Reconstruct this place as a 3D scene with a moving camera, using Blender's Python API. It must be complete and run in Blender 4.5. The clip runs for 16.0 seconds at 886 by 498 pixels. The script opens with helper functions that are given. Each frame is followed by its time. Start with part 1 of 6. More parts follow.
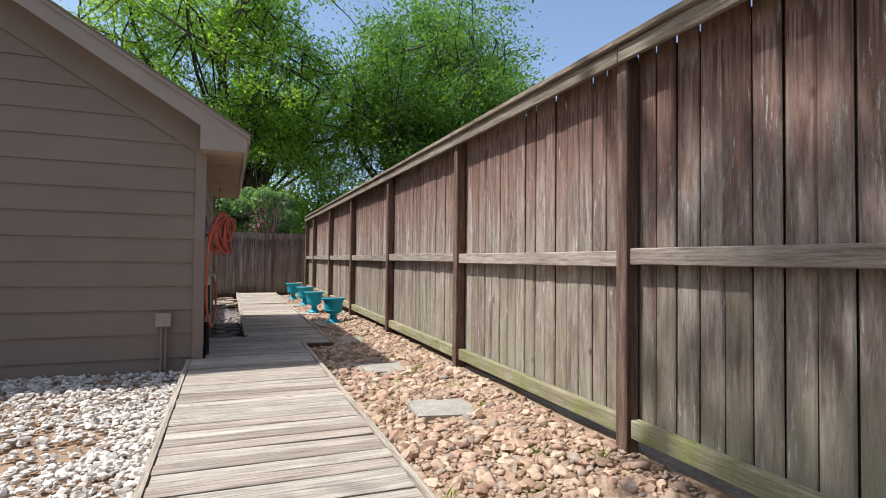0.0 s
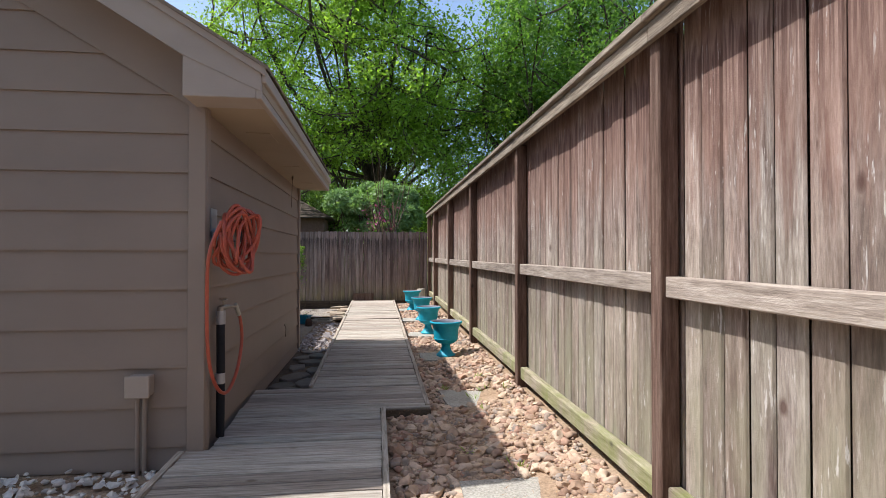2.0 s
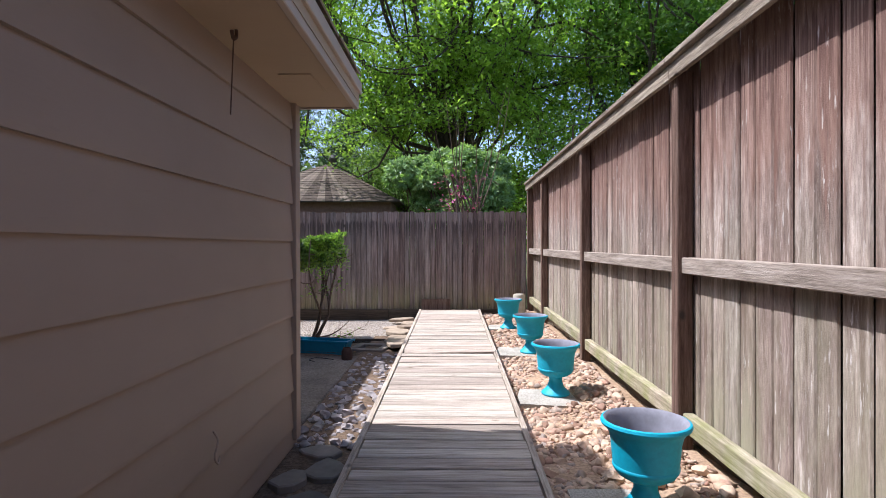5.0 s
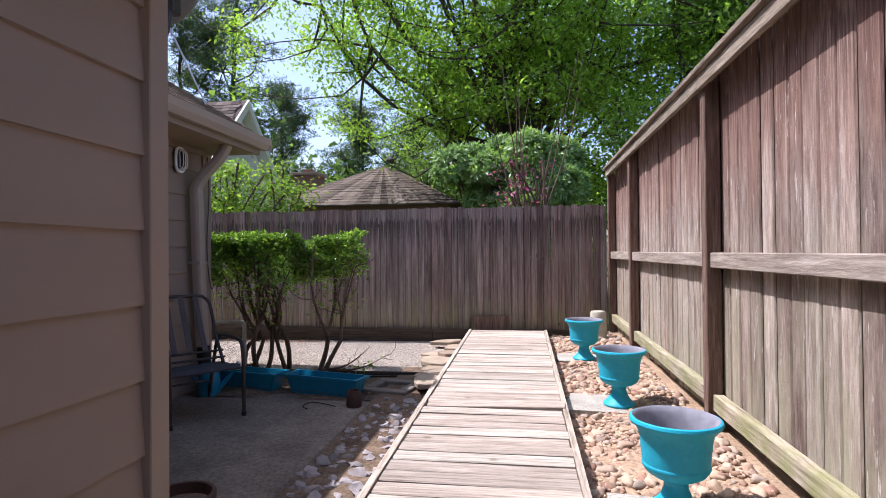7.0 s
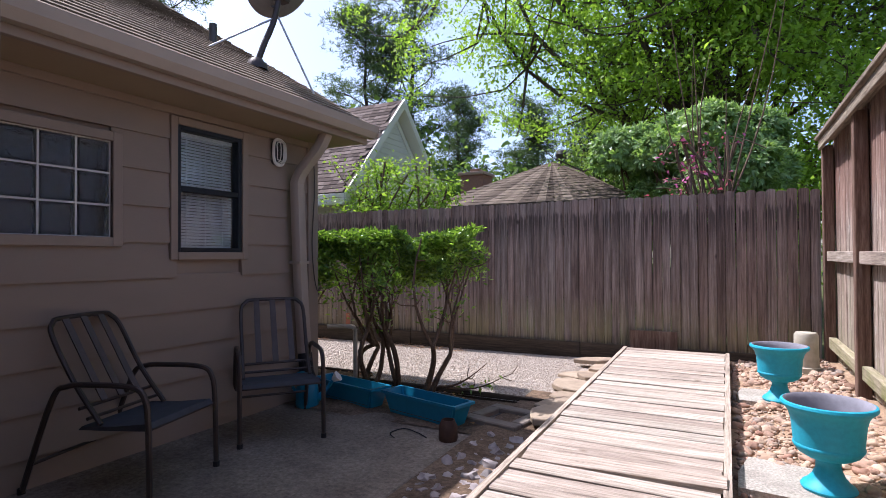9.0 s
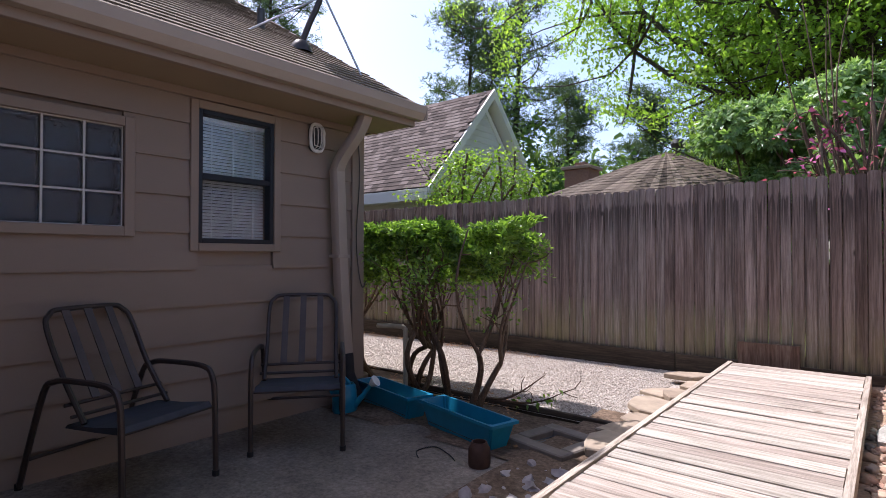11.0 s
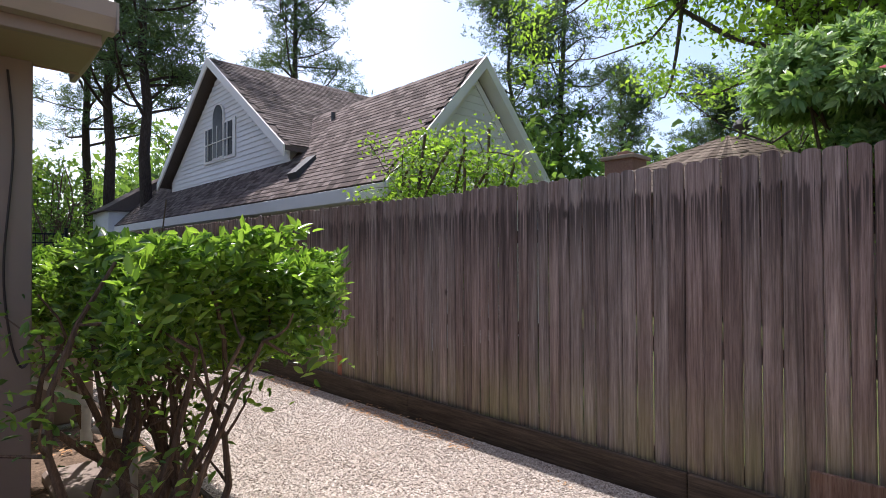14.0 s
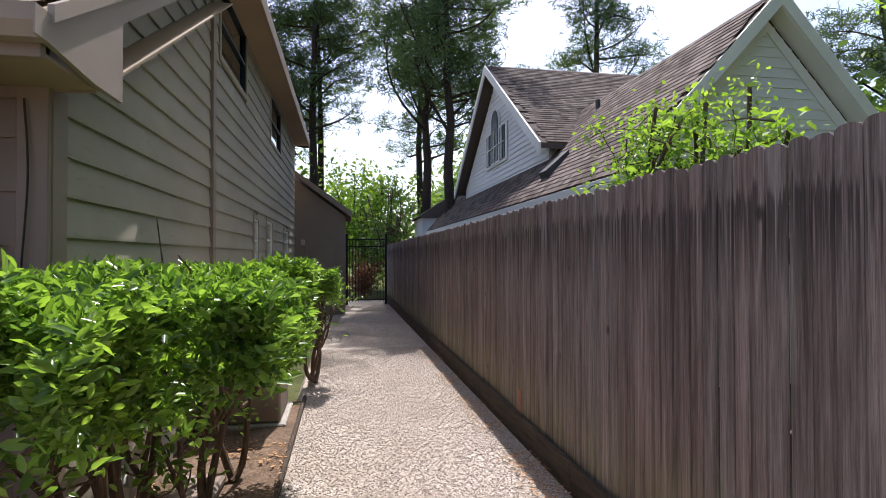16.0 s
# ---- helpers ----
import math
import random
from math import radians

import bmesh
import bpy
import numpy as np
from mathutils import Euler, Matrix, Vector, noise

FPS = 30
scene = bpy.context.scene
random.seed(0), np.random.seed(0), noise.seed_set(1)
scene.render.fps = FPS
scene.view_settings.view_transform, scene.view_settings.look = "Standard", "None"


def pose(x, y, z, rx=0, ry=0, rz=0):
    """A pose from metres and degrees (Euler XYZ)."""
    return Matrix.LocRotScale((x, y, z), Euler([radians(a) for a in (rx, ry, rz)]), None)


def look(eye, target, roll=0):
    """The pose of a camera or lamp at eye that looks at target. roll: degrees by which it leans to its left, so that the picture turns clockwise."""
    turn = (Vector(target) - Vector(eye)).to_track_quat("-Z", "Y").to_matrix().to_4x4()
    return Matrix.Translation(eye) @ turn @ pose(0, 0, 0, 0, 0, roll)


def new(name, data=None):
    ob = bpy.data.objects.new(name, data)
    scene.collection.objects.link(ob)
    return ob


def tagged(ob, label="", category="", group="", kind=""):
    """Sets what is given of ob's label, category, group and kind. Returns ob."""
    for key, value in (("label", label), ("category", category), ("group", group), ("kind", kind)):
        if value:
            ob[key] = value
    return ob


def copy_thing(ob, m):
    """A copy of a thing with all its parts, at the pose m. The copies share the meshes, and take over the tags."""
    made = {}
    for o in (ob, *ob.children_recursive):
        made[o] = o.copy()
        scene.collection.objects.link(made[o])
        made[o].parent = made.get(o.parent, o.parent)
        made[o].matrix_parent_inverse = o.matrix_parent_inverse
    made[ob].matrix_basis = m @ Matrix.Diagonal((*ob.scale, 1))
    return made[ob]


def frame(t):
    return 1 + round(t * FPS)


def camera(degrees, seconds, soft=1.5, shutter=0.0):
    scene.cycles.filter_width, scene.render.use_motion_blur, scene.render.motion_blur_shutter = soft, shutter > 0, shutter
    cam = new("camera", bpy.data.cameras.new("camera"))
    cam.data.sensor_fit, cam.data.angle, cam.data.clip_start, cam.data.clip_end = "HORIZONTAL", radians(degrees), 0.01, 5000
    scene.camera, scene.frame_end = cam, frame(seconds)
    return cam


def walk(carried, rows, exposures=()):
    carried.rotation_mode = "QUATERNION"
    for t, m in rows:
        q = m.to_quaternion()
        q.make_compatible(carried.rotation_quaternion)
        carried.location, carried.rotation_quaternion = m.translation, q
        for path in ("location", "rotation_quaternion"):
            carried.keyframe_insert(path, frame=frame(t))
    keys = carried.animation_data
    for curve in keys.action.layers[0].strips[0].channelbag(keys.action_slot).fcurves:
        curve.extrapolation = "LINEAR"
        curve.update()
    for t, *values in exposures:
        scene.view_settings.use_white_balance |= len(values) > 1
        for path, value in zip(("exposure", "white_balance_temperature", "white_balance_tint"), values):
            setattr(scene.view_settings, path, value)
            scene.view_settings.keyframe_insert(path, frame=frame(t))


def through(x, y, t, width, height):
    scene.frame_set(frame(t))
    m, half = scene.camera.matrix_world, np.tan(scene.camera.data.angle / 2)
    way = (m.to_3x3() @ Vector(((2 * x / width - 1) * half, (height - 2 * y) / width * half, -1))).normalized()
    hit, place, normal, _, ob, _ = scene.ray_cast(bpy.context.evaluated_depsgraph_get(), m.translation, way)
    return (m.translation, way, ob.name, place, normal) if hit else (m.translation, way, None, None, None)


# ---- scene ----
cam = camera(78.5, 16.0, soft=0.9)
# seconds, eye, target, roll
PATH = [
    (0, (0.176, -0.059, 1.236), (0.911, 1.801, 1.286), 0.6),
    (0.5, (0.483, 0.56, 1.337), (1.094, 2.465, 1.377), 0.0),
    (1, (0.708, 1.211, 1.369), (1.172, 3.156, 1.407), 0.0),
    (1.5, (0.886, 1.901, 1.392), (1.233, 3.87, 1.427), 0.0),
    (2, (1.021, 2.609, 1.418), (1.261, 4.594, 1.446), -0.0),
    (2.5, (1.086, 3.299, 1.418), (1.279, 5.29, 1.445), 0.1),
    (3, (1.084, 3.969, 1.387), (1.227, 5.963, 1.412), 0.1),
    (3.5, (1.067, 4.622, 1.37), (1.189, 6.618, 1.394), 0.1),
    (4, (1.0, 5.349, 1.376), (1.082, 7.347, 1.379), -0.2),
    (4.5, (0.972, 6.063, 1.39), (0.993, 8.062, 1.386), -0.1),
    (4.7, (0.969, 6.366, 1.42), (0.962, 8.366, 1.412), -0.1),
    (6.8, (1.136, 8.589, 1.373), (0.909, 10.576, 1.39), -0.4),
    (7, (1.159, 8.735, 1.368), (0.862, 10.712, 1.389), -0.5),
    (7.5, (1.213, 9.099, 1.365), (0.738, 11.042, 1.394), -0.4),
    (8, (1.286, 9.373, 1.352), (0.68, 11.279, 1.386), -0.4),
    (8.5, (1.369, 9.602, 1.325), (0.567, 11.433, 1.369), -0.5),
    (9, (1.439, 9.816, 1.356), (0.511, 11.587, 1.385), -0.3),
    (9.5, (1.499, 10.003, 1.355), (0.402, 11.675, 1.389), -0.3),
    (9.7, (1.553, 10.048, 1.383), (0.395, 11.678, 1.408), -0.2),
    (11.8, (1.581, 11.103, 1.277), (0.299, 12.638, 1.307), 0.1),
    (12, (1.519, 11.255, 1.285), (0.251, 12.801, 1.314), 0.1),
    (12.5, (1.391, 11.683, 1.361), (0.139, 13.243, 1.388), 0.2),
    (13, (1.307, 12.293, 1.408), (0.043, 13.843, 1.432), -0.1),
    (13.5, (1.174, 12.876, 1.442), (-0.137, 14.386, 1.473), 0.0),
    (14, (1.09, 13.396, 1.527), (-0.352, 14.781, 1.553), -0.3),
    (14.5, (1.024, 13.836, 1.552), (-0.578, 15.033, 1.582), 0.3),
    (15, (0.997, 14.221, 1.584), (-0.737, 15.217, 1.613), 0.7),
    (15.5, (0.907, 14.659, 1.607), (-0.986, 15.303, 1.63), 0.3),
    (16, (0.752, 15.057, 1.652), (-1.216, 15.41, 1.677), -0.1),
]
walk(cam, [(t, look(eye, target, roll)) for t, eye, target, roll in PATH],
     exposures=[(0.0, 0.42, 6250, 10), (1.5, 0.58, 6250, 11), (2.5, 0.66, 6100, 11), (3.5, 0.86, 5950, 13), (4.5, 0.88, 5900, 15), (7.0, 0.85, 6000, 21), (10.0, 0.84, 6050, 22), (12.5, 0.82, 6100, 21), (14.0, 0.80, 6300, 19), (16.0, 0.78, 6350, 18)])

# ---- light ----
SUN = Vector((-1.46, 0.26, 2.36)).normalized()
world = bpy.data.worlds.new("sky")
scene.world = world
world.use_nodes = True
wn, wl = world.node_tree.nodes, world.node_tree.links
sky = wn.new("ShaderNodeTexSky")
sky.sky_type, sky.sun_disc = "NISHITA", False
sky.sun_elevation = math.asin(SUN.z)
sky.sun_rotation = math.atan2(SUN.x, SUN.y)
sky.dust_density = 2.0
wl.new(sky.outputs[0], wn["Background"].inputs[0])
wn["Background"].inputs[1].default_value = 0.15
sun = new("sun", bpy.data.lights.new("sun", "SUN"))
sun.data.energy, sun.data.angle, sun.data.color = 4.2, radians(0.53), (1.0, 0.975, 0.94)
sun.matrix_world = look(SUN * 30, (0, 0, 0))

# ---- materials ----


def shader(name, rough=0.8, spec=0.3):
    m = bpy.data.materials.new(name)
    m.use_nodes = True
    b = m.node_tree.nodes["Principled BSDF"]
    b.inputs["Roughness"].default_value = rough
    b.inputs["Specular IOR Level"].default_value = spec
    return m, m.node_tree.nodes, m.node_tree.links, b


def ramp(n, l, source, stops):
    r = n.new("ShaderNodeValToRGB")
    while len(r.color_ramp.elements) < len(stops):
        r.color_ramp.elements.new(0.5)
    for e, (p, c) in zip(r.color_ramp.elements, stops):
        e.position, e.color = p, (*c, 1)
    l.new(source, r.inputs[0])
    return r.outputs[0]


def mixed(n, l, kind, a, b, f):
    m = n.new("ShaderNodeMix")
    m.data_type, m.blend_type = "RGBA", kind
    for s, v in ((m.inputs[0], f), (m.inputs[6], a), (m.inputs[7], b)):
        if isinstance(v, (int, float)):
            s.default_value = v
        elif isinstance(v, tuple):
            s.default_value = (*v, 1)
        else:
            l.new(v, s)
    return m.outputs[2]


def coords(n, l, scale, world_space=True, per_object=False):
    if world_space:
        src = n.new("ShaderNodeNewGeometry").outputs["Position"]
    else:
        src = n.new("ShaderNodeTexCoord").outputs["Object"]
    m = n.new("ShaderNodeMapping")
    m.inputs["Scale"].default_value = scale
    l.new(src, m.inputs[0])
    if per_object:
        o = n.new("ShaderNodeObjectInfo")
        k = n.new("ShaderNodeMath")
        k.operation = "MULTIPLY"
        k.inputs[1].default_value = 37.0
        l.new(o.outputs["Random"], k.inputs[0])
        l.new(k.outputs[0], m.inputs["Location"])
    return m.outputs[0]


def noisy(n, l, vec, scale, detail=5, rough=0.6):
    t = n.new("ShaderNodeTexNoise")
    t.inputs["Scale"].default_value, t.inputs["Detail"].default_value, t.inputs["Roughness"].default_value = scale, detail, rough
    l.new(vec, t.inputs["Vector"])
    return t.outputs["Fac"]


def bump(n, l, b, height, strength, distance=0.01):
    u = n.new("ShaderNodeBump")
    u.inputs["Strength"].default_value, u.inputs["Distance"].default_value = strength, distance
    l.new(height, u.inputs["Height"])
    l.new(u.outputs[0], b.inputs["Normal"])


def wood(name, dark, mid, light, grain, stain=(0.05, 0.04, 0.035), amount=0.5, rough=0.85, tint=0.45, knots=True, green=None, drip=None, streak=0.42, runs=None, upper=None, flecks=None):
    """Weathered boards: long grain, per-board tone, knots, stains with their own shapes."""
    m, n, l, b = shader(name, rough, 0.2)
    v = coords(n, l, grain, per_object=True)
    g = noisy(n, l, v, 6, 8, 0.7)
    c = ramp(n, l, g, [(0.28, dark), (0.5, mid), (0.72, light)])
    big = noisy(n, l, coords(n, l, tuple(max(s * 0.35, 0.4) for s in grain), per_object=True), 2.2, 4)
    c = mixed(n, l, "MULTIPLY", c, ramp(n, l, big, [(0.3, (0.55, 0.5, 0.47)), (0.62, (1.1, 1.08, 1.05))]), amount)
    fine = noisy(n, l, v, 21, 6, 0.75)
    c = mixed(n, l, "MULTIPLY", c, ramp(n, l, fine, [(0.36, (0.45, 0.42, 0.4)), (0.52, (1.0, 1.0, 1.0)), (0.68, (1.35, 1.34, 1.32))]), streak)
    if drip:
        k = noisy(n, l, coords(n, l, drip[0], per_object=True), 3.0, 5, 0.6)
        c = mixed(n, l, "MIX", c, stain, ramp(n, l, k, [(0.56, (0, 0, 0)), (0.68, (drip[1],) * 3)]))
        k = noisy(n, l, coords(n, l, drip[2], per_object=True), 3.5, 4, 0.6)
        c = mixed(n, l, "MIX", c, drip[3], ramp(n, l, k, [(0.63, (0, 0, 0)), (0.72, (drip[4],) * 3)]))
    o = n.new("ShaderNodeObjectInfo")
    c = mixed(n, l, "MULTIPLY", c, ramp(n, l, o.outputs["Random"], [(0.0, (0.62, 0.57, 0.55)), (0.35, (1.0, 0.92, 0.88)), (0.7, (0.93, 0.95, 0.93)), (1.0, (1.25, 1.22, 1.18))]), tint)
    if green:
        low, high, col = green
        z = n.new("ShaderNodeSeparateXYZ")
        l.new(n.new("ShaderNodeNewGeometry").outputs["Position"], z.inputs[0])
        r = n.new("ShaderNodeMapRange")
        r.inputs["From Min"].default_value, r.inputs["From Max"].default_value = high, low
        l.new(z.outputs["Z"], r.inputs["Value"])
        k = n.new("ShaderNodeMath")
        k.operation = "MULTIPLY"
        l.new(r.outputs[0], k.inputs[0])
        l.new(ramp(n, l, noisy(n, l, coords(n, l, (3, 3, 0.8), per_object=True), 1.6, 5), [(0.35, (0, 0, 0)), (0.65, (1, 1, 1))]), k.inputs[1])
        c = mixed(n, l, "MIX", c, col, k.outputs[0])
    if upper:
        low, high, col = upper
        z = n.new("ShaderNodeSeparateXYZ")
        l.new(n.new("ShaderNodeNewGeometry").outputs["Position"], z.inputs[0])
        r = n.new("ShaderNodeMapRange")
        r.inputs["From Min"].default_value, r.inputs["From Max"].default_value = low, high
        l.new(z.outputs["Z"], r.inputs["Value"])
        worn = n.new("ShaderNodeMath")
        worn.operation = "ADD"
        l.new(r.outputs[0], worn.inputs[0])
        l.new(noisy(n, l, coords(n, l, (7, 7, 0.5), per_object=True), 2.6, 6, 0.65), worn.inputs[1])
        c = mixed(n, l, "MIX", c, mixed(n, l, "MULTIPLY", col, ramp(n, l, g, [(0.3, (0.6, 0.55, 0.5)), (0.7, (1.3, 1.25, 1.2))]), 1.0), ramp(n, l, worn.outputs[0], [(0.78, (0, 0, 0)), (1.25, (0.62,) * 3)]))
    if flecks:
        k = noisy(n, l, coords(n, l, (13, 13, 1.5), per_object=True), 4.0, 4, 0.7)
        patch = noisy(n, l, coords(n, l, (2, 2, 1.1), per_object=True), 1.6, 3)
        spots = mixed(n, l, "MULTIPLY", ramp(n, l, k, [(0.60, (0, 0, 0)), (0.66, (0.8,) * 3)]), ramp(n, l, patch, [(0.45, (0, 0, 0)), (0.6, (1,) * 3)]), 1.0)
        c = mixed(n, l, "MIX", c, flecks, spots)
    if runs:
        top, foot, col, dense = runs
        z = n.new("ShaderNodeSeparateXYZ")
        l.new(n.new("ShaderNodeNewGeometry").outputs["Position"], z.inputs[0])
        uneven = noisy(n, l, coords(n, l, (9, 9, 0.0), per_object=True), 4, 3)
        sag = n.new("ShaderNodeMath")
        sag.operation = "MULTIPLY_ADD"
        sag.inputs[1].default_value = 0.36
        l.new(uneven, sag.inputs[0])
        l.new(z.outputs["Z"], sag.inputs[2])
        line = noisy(n, l, coords(n, l, (26, 26, 0.35), per_object=True), 3.0, 3)
        streaks = ramp(n, l, line, [(0.45, (0, 0, 0)), (0.52, (dense,) * 3)])
        for a, b2 in ((top + 0.18 + 0.04, top + 0.18), (foot + 0.18 - 0.05, foot + 0.18 - 0.3)):
            r = n.new("ShaderNodeMapRange")
            r.inputs["From Min"].default_value, r.inputs["From Max"].default_value = a, b2
            l.new(sag.outputs[0], r.inputs["Value"])
            if b2 > foot + 0.18:
                r2 = n.new("ShaderNodeMapRange")
                r2.inputs["From Min"].default_value, r2.inputs["From Max"].default_value = b2 - 0.42, b2 - 0.08
                l.new(sag.outputs[0], r2.inputs["Value"])
                k = n.new("ShaderNodeMath")
                k.operation = "MULTIPLY"
                l.new(r.outputs[0], k.inputs[0])
                l.new(r2.outputs[0], k.inputs[1])
                r = k
            c = mixed(n, l, "MIX", c, col, mixed(n, l, "MULTIPLY", streaks, r.outputs[0], 1.0))
    if knots:
        w = n.new("ShaderNodeTexVoronoi")
        w.inputs["Scale"].default_value = 2.1
        l.new(coords(n, l, tuple(1.6 if s > 3 else 1.0 for s in grain), per_object=True), w.inputs["Vector"])
        c = mixed(n, l, "MIX", c, stain, ramp(n, l, w.outputs["Distance"], [(0.035, (0.85, 0.85, 0.85)), (0.085, (0, 0, 0))]))
    l.new(c, b.inputs["Base Color"])
    bump(n, l, b, fine, 0.7, 0.006)
    return m


def paint(name, col, rough=0.6, vary=0.12, dirt=(0.2, 0.18, 0.15), amount=0.25, grain=(1.2, 1.2, 6)):
    m, n, l, b = shader(name, rough, 0.35)
    a = noisy(n, l, coords(n, l, (0.8, 0.8, 1.3)), 1.3, 6)
    g = noisy(n, l, coords(n, l, grain), 9, 6)
    c = mixed(n, l, "MULTIPLY", tuple(col), ramp(n, l, a, [(0.3, (1 - vary,) * 3), (0.7, (1 + vary,) * 3)]), 1.0)
    c = mixed(n, l, "MIX", c, dirt, ramp(n, l, g, [(0.62, (0, 0, 0)), (0.85, (amount,) * 3)]))
    l.new(c, b.inputs["Base Color"])
    bump(n, l, b, g, 0.18, 0.004)
    return m


def stone(name, cols, scale=3.0, rough=0.85, islands=True, relief=0.4):
    """Stones whose tone changes from one to the next."""
    m, n, l, b = shader(name, rough, 0.25)
    pick = n.new("ShaderNodeNewGeometry").outputs["Random Per Island"] if islands else n.new("ShaderNodeObjectInfo").outputs["Random"]
    k = len(cols) - 1
    c = ramp(n, l, pick, [(i / k, q) for i, q in enumerate(cols)])
    g = noisy(n, l, coords(n, l, (1, 1, 1)), scale * 8, 6)
    c = mixed(n, l, "MULTIPLY", c, ramp(n, l, g, [(0.3, (0.7, 0.68, 0.66)), (0.7, (1.15, 1.13, 1.1))]), 0.8)
    l.new(c, b.inputs["Base Color"])
    bump(n, l, b, g, relief, 0.008)
    return m


def earth(name, a, c2, scale=6.0, fine=60.0):
    m, n, l, b = shader(name, 0.95, 0.1)
    v = coords(n, l, (1, 1, 1))
    big, small = noisy(n, l, v, scale, 6), noisy(n, l, v, fine, 5)
    c = mixed(n, l, "MULTIPLY", ramp(n, l, big, [(0.3, a), (0.7, c2)]), ramp(n, l, small, [(0.3, (0.55,) * 3), (0.7, (1.25,) * 3)]), 0.9)
    l.new(c, b.inputs["Base Color"])
    bump(n, l, b, small, 0.6, 0.015)
    return m


def pebbled(name, cols, scale):
    """Fine gravel: cells of differing tone with relief, the shade between pebbles put into the colour."""
    m, n, l, b = shader(name, 0.9, 0.2)
    w = n.new("ShaderNodeTexVoronoi")
    w.inputs["Scale"].default_value = scale
    l.new(coords(n, l, (1, 1, 1)), w.inputs["Vector"])
    sep = n.new("ShaderNodeSeparateColor")
    l.new(w.outputs["Color"], sep.inputs[0])
    k = len(cols) - 1
    c = ramp(n, l, sep.outputs[0], [(i / k, q) for i, q in enumerate(cols)])
    c = mixed(n, l, "MULTIPLY", c, ramp(n, l, w.outputs["Distance"], [(0.25, (1.1,) * 3), (0.75, (0.62, 0.58, 0.54))]), 0.9)
    c = mixed(n, l, "MULTIPLY", c, ramp(n, l, noisy(n, l, coords(n, l, (1, 1, 1)), 1.4, 5), [(0.3, (0.78, 0.74, 0.7)), (0.65, (1.05,) * 3)]), 0.8)
    l.new(c, b.inputs["Base Color"])
    bump(n, l, b, w.outputs["Distance"], -0.6, 0.006)
    return m


def leafy(name, lo, hi, through=0.45, rough=0.45):
    m, n, l, b = shader(name, rough, 0.4)
    c = ramp(n, l, n.new("ShaderNodeNewGeometry").outputs["Random Per Island"], [(0.0, lo), (1.0, hi)])
    big = noisy(n, l, coords(n, l, (1, 1, 1)), 0.7, 3)
    c = mixed(n, l, "MULTIPLY", c, ramp(n, l, big, [(0.3, (0.8, 0.85, 0.8)), (0.7, (1.2, 1.15, 1.05))]), 0.8)
    l.new(c, b.inputs["Base Color"])
    t = n.new("ShaderNodeBsdfTranslucent")
    l.new(mixed(n, l, "MULTIPLY", c, (1.5, 1.6, 0.7), 1.0), t.inputs[0])
    s = n.new("ShaderNodeMixShader")
    s.inputs[0].default_value = through
    l.new(b.outputs[0], s.inputs[1])
    l.new(t.outputs[0], s.inputs[2])
    l.new(s.outputs[0], n["Material Output"].inputs[0])
    return m


def plain(name, col, rough=0.5, metal=0.0, vary=0.15, scale=14.0):
    m, n, l, b = shader(name, rough, 0.4)
    b.inputs["Metallic"].default_value = metal
    g = noisy(n, l, coords(n, l, (1, 1, 1)), scale, 5)
    l.new(mixed(n, l, "MULTIPLY", tuple(col), ramp(n, l, g, [(0.3, (1 - vary,) * 3), (0.7, (1 + vary,) * 3)]), 1.0), b.inputs["Base Color"])
    bump(n, l, b, g, 0.15, 0.003)
    return m


def glass(name, tint=(0.9, 0.95, 0.95), rough=0.02):
    m, n, l, b = shader(name, rough, 0.5)
    b.inputs["Transmission Weight"].default_value = 1.0
    b.inputs["Base Color"].default_value = (*tint, 1)
    b.inputs["IOR"].default_value = 1.45
    if rough > 0.1:
        bump(n, l, b, noisy(n, l, coords(n, l, (1, 1, 1)), 28, 3), 0.8, 0.02)
    return m


def shingled(name, cols):
    m, n, l, b = shader(name, 0.95, 0.15)
    k = len(cols) - 1
    c = ramp(n, l, n.new("ShaderNodeNewGeometry").outputs["Random Per Island"], [(i / k, q) for i, q in enumerate(cols)])
    o = n.new("ShaderNodeObjectInfo")
    c = mixed(n, l, "MULTIPLY", c, ramp(n, l, o.outputs["Random"], [(0, (0.8, 0.78, 0.76)), (1, (1.2, 1.18, 1.15))]), 0.8)
    g = noisy(n, l, coords(n, l, (1, 1, 1)), 90, 4)
    c = mixed(n, l, "MULTIPLY", c, ramp(n, l, g, [(0.3, (0.6,) * 3), (0.7, (1.3,) * 3)]), 0.8)
    c = mixed(n, l, "MULTIPLY", c, ramp(n, l, noisy(n, l, coords(n, l, (1, 1, 1)), 0.9, 5), [(0.3, (0.8, 0.78, 0.77)), (0.7, (1.12,) * 3)]), 0.6)
    l.new(c, b.inputs["Base Color"])
    bump(n, l, b, g, 0.5, 0.006)
    return m


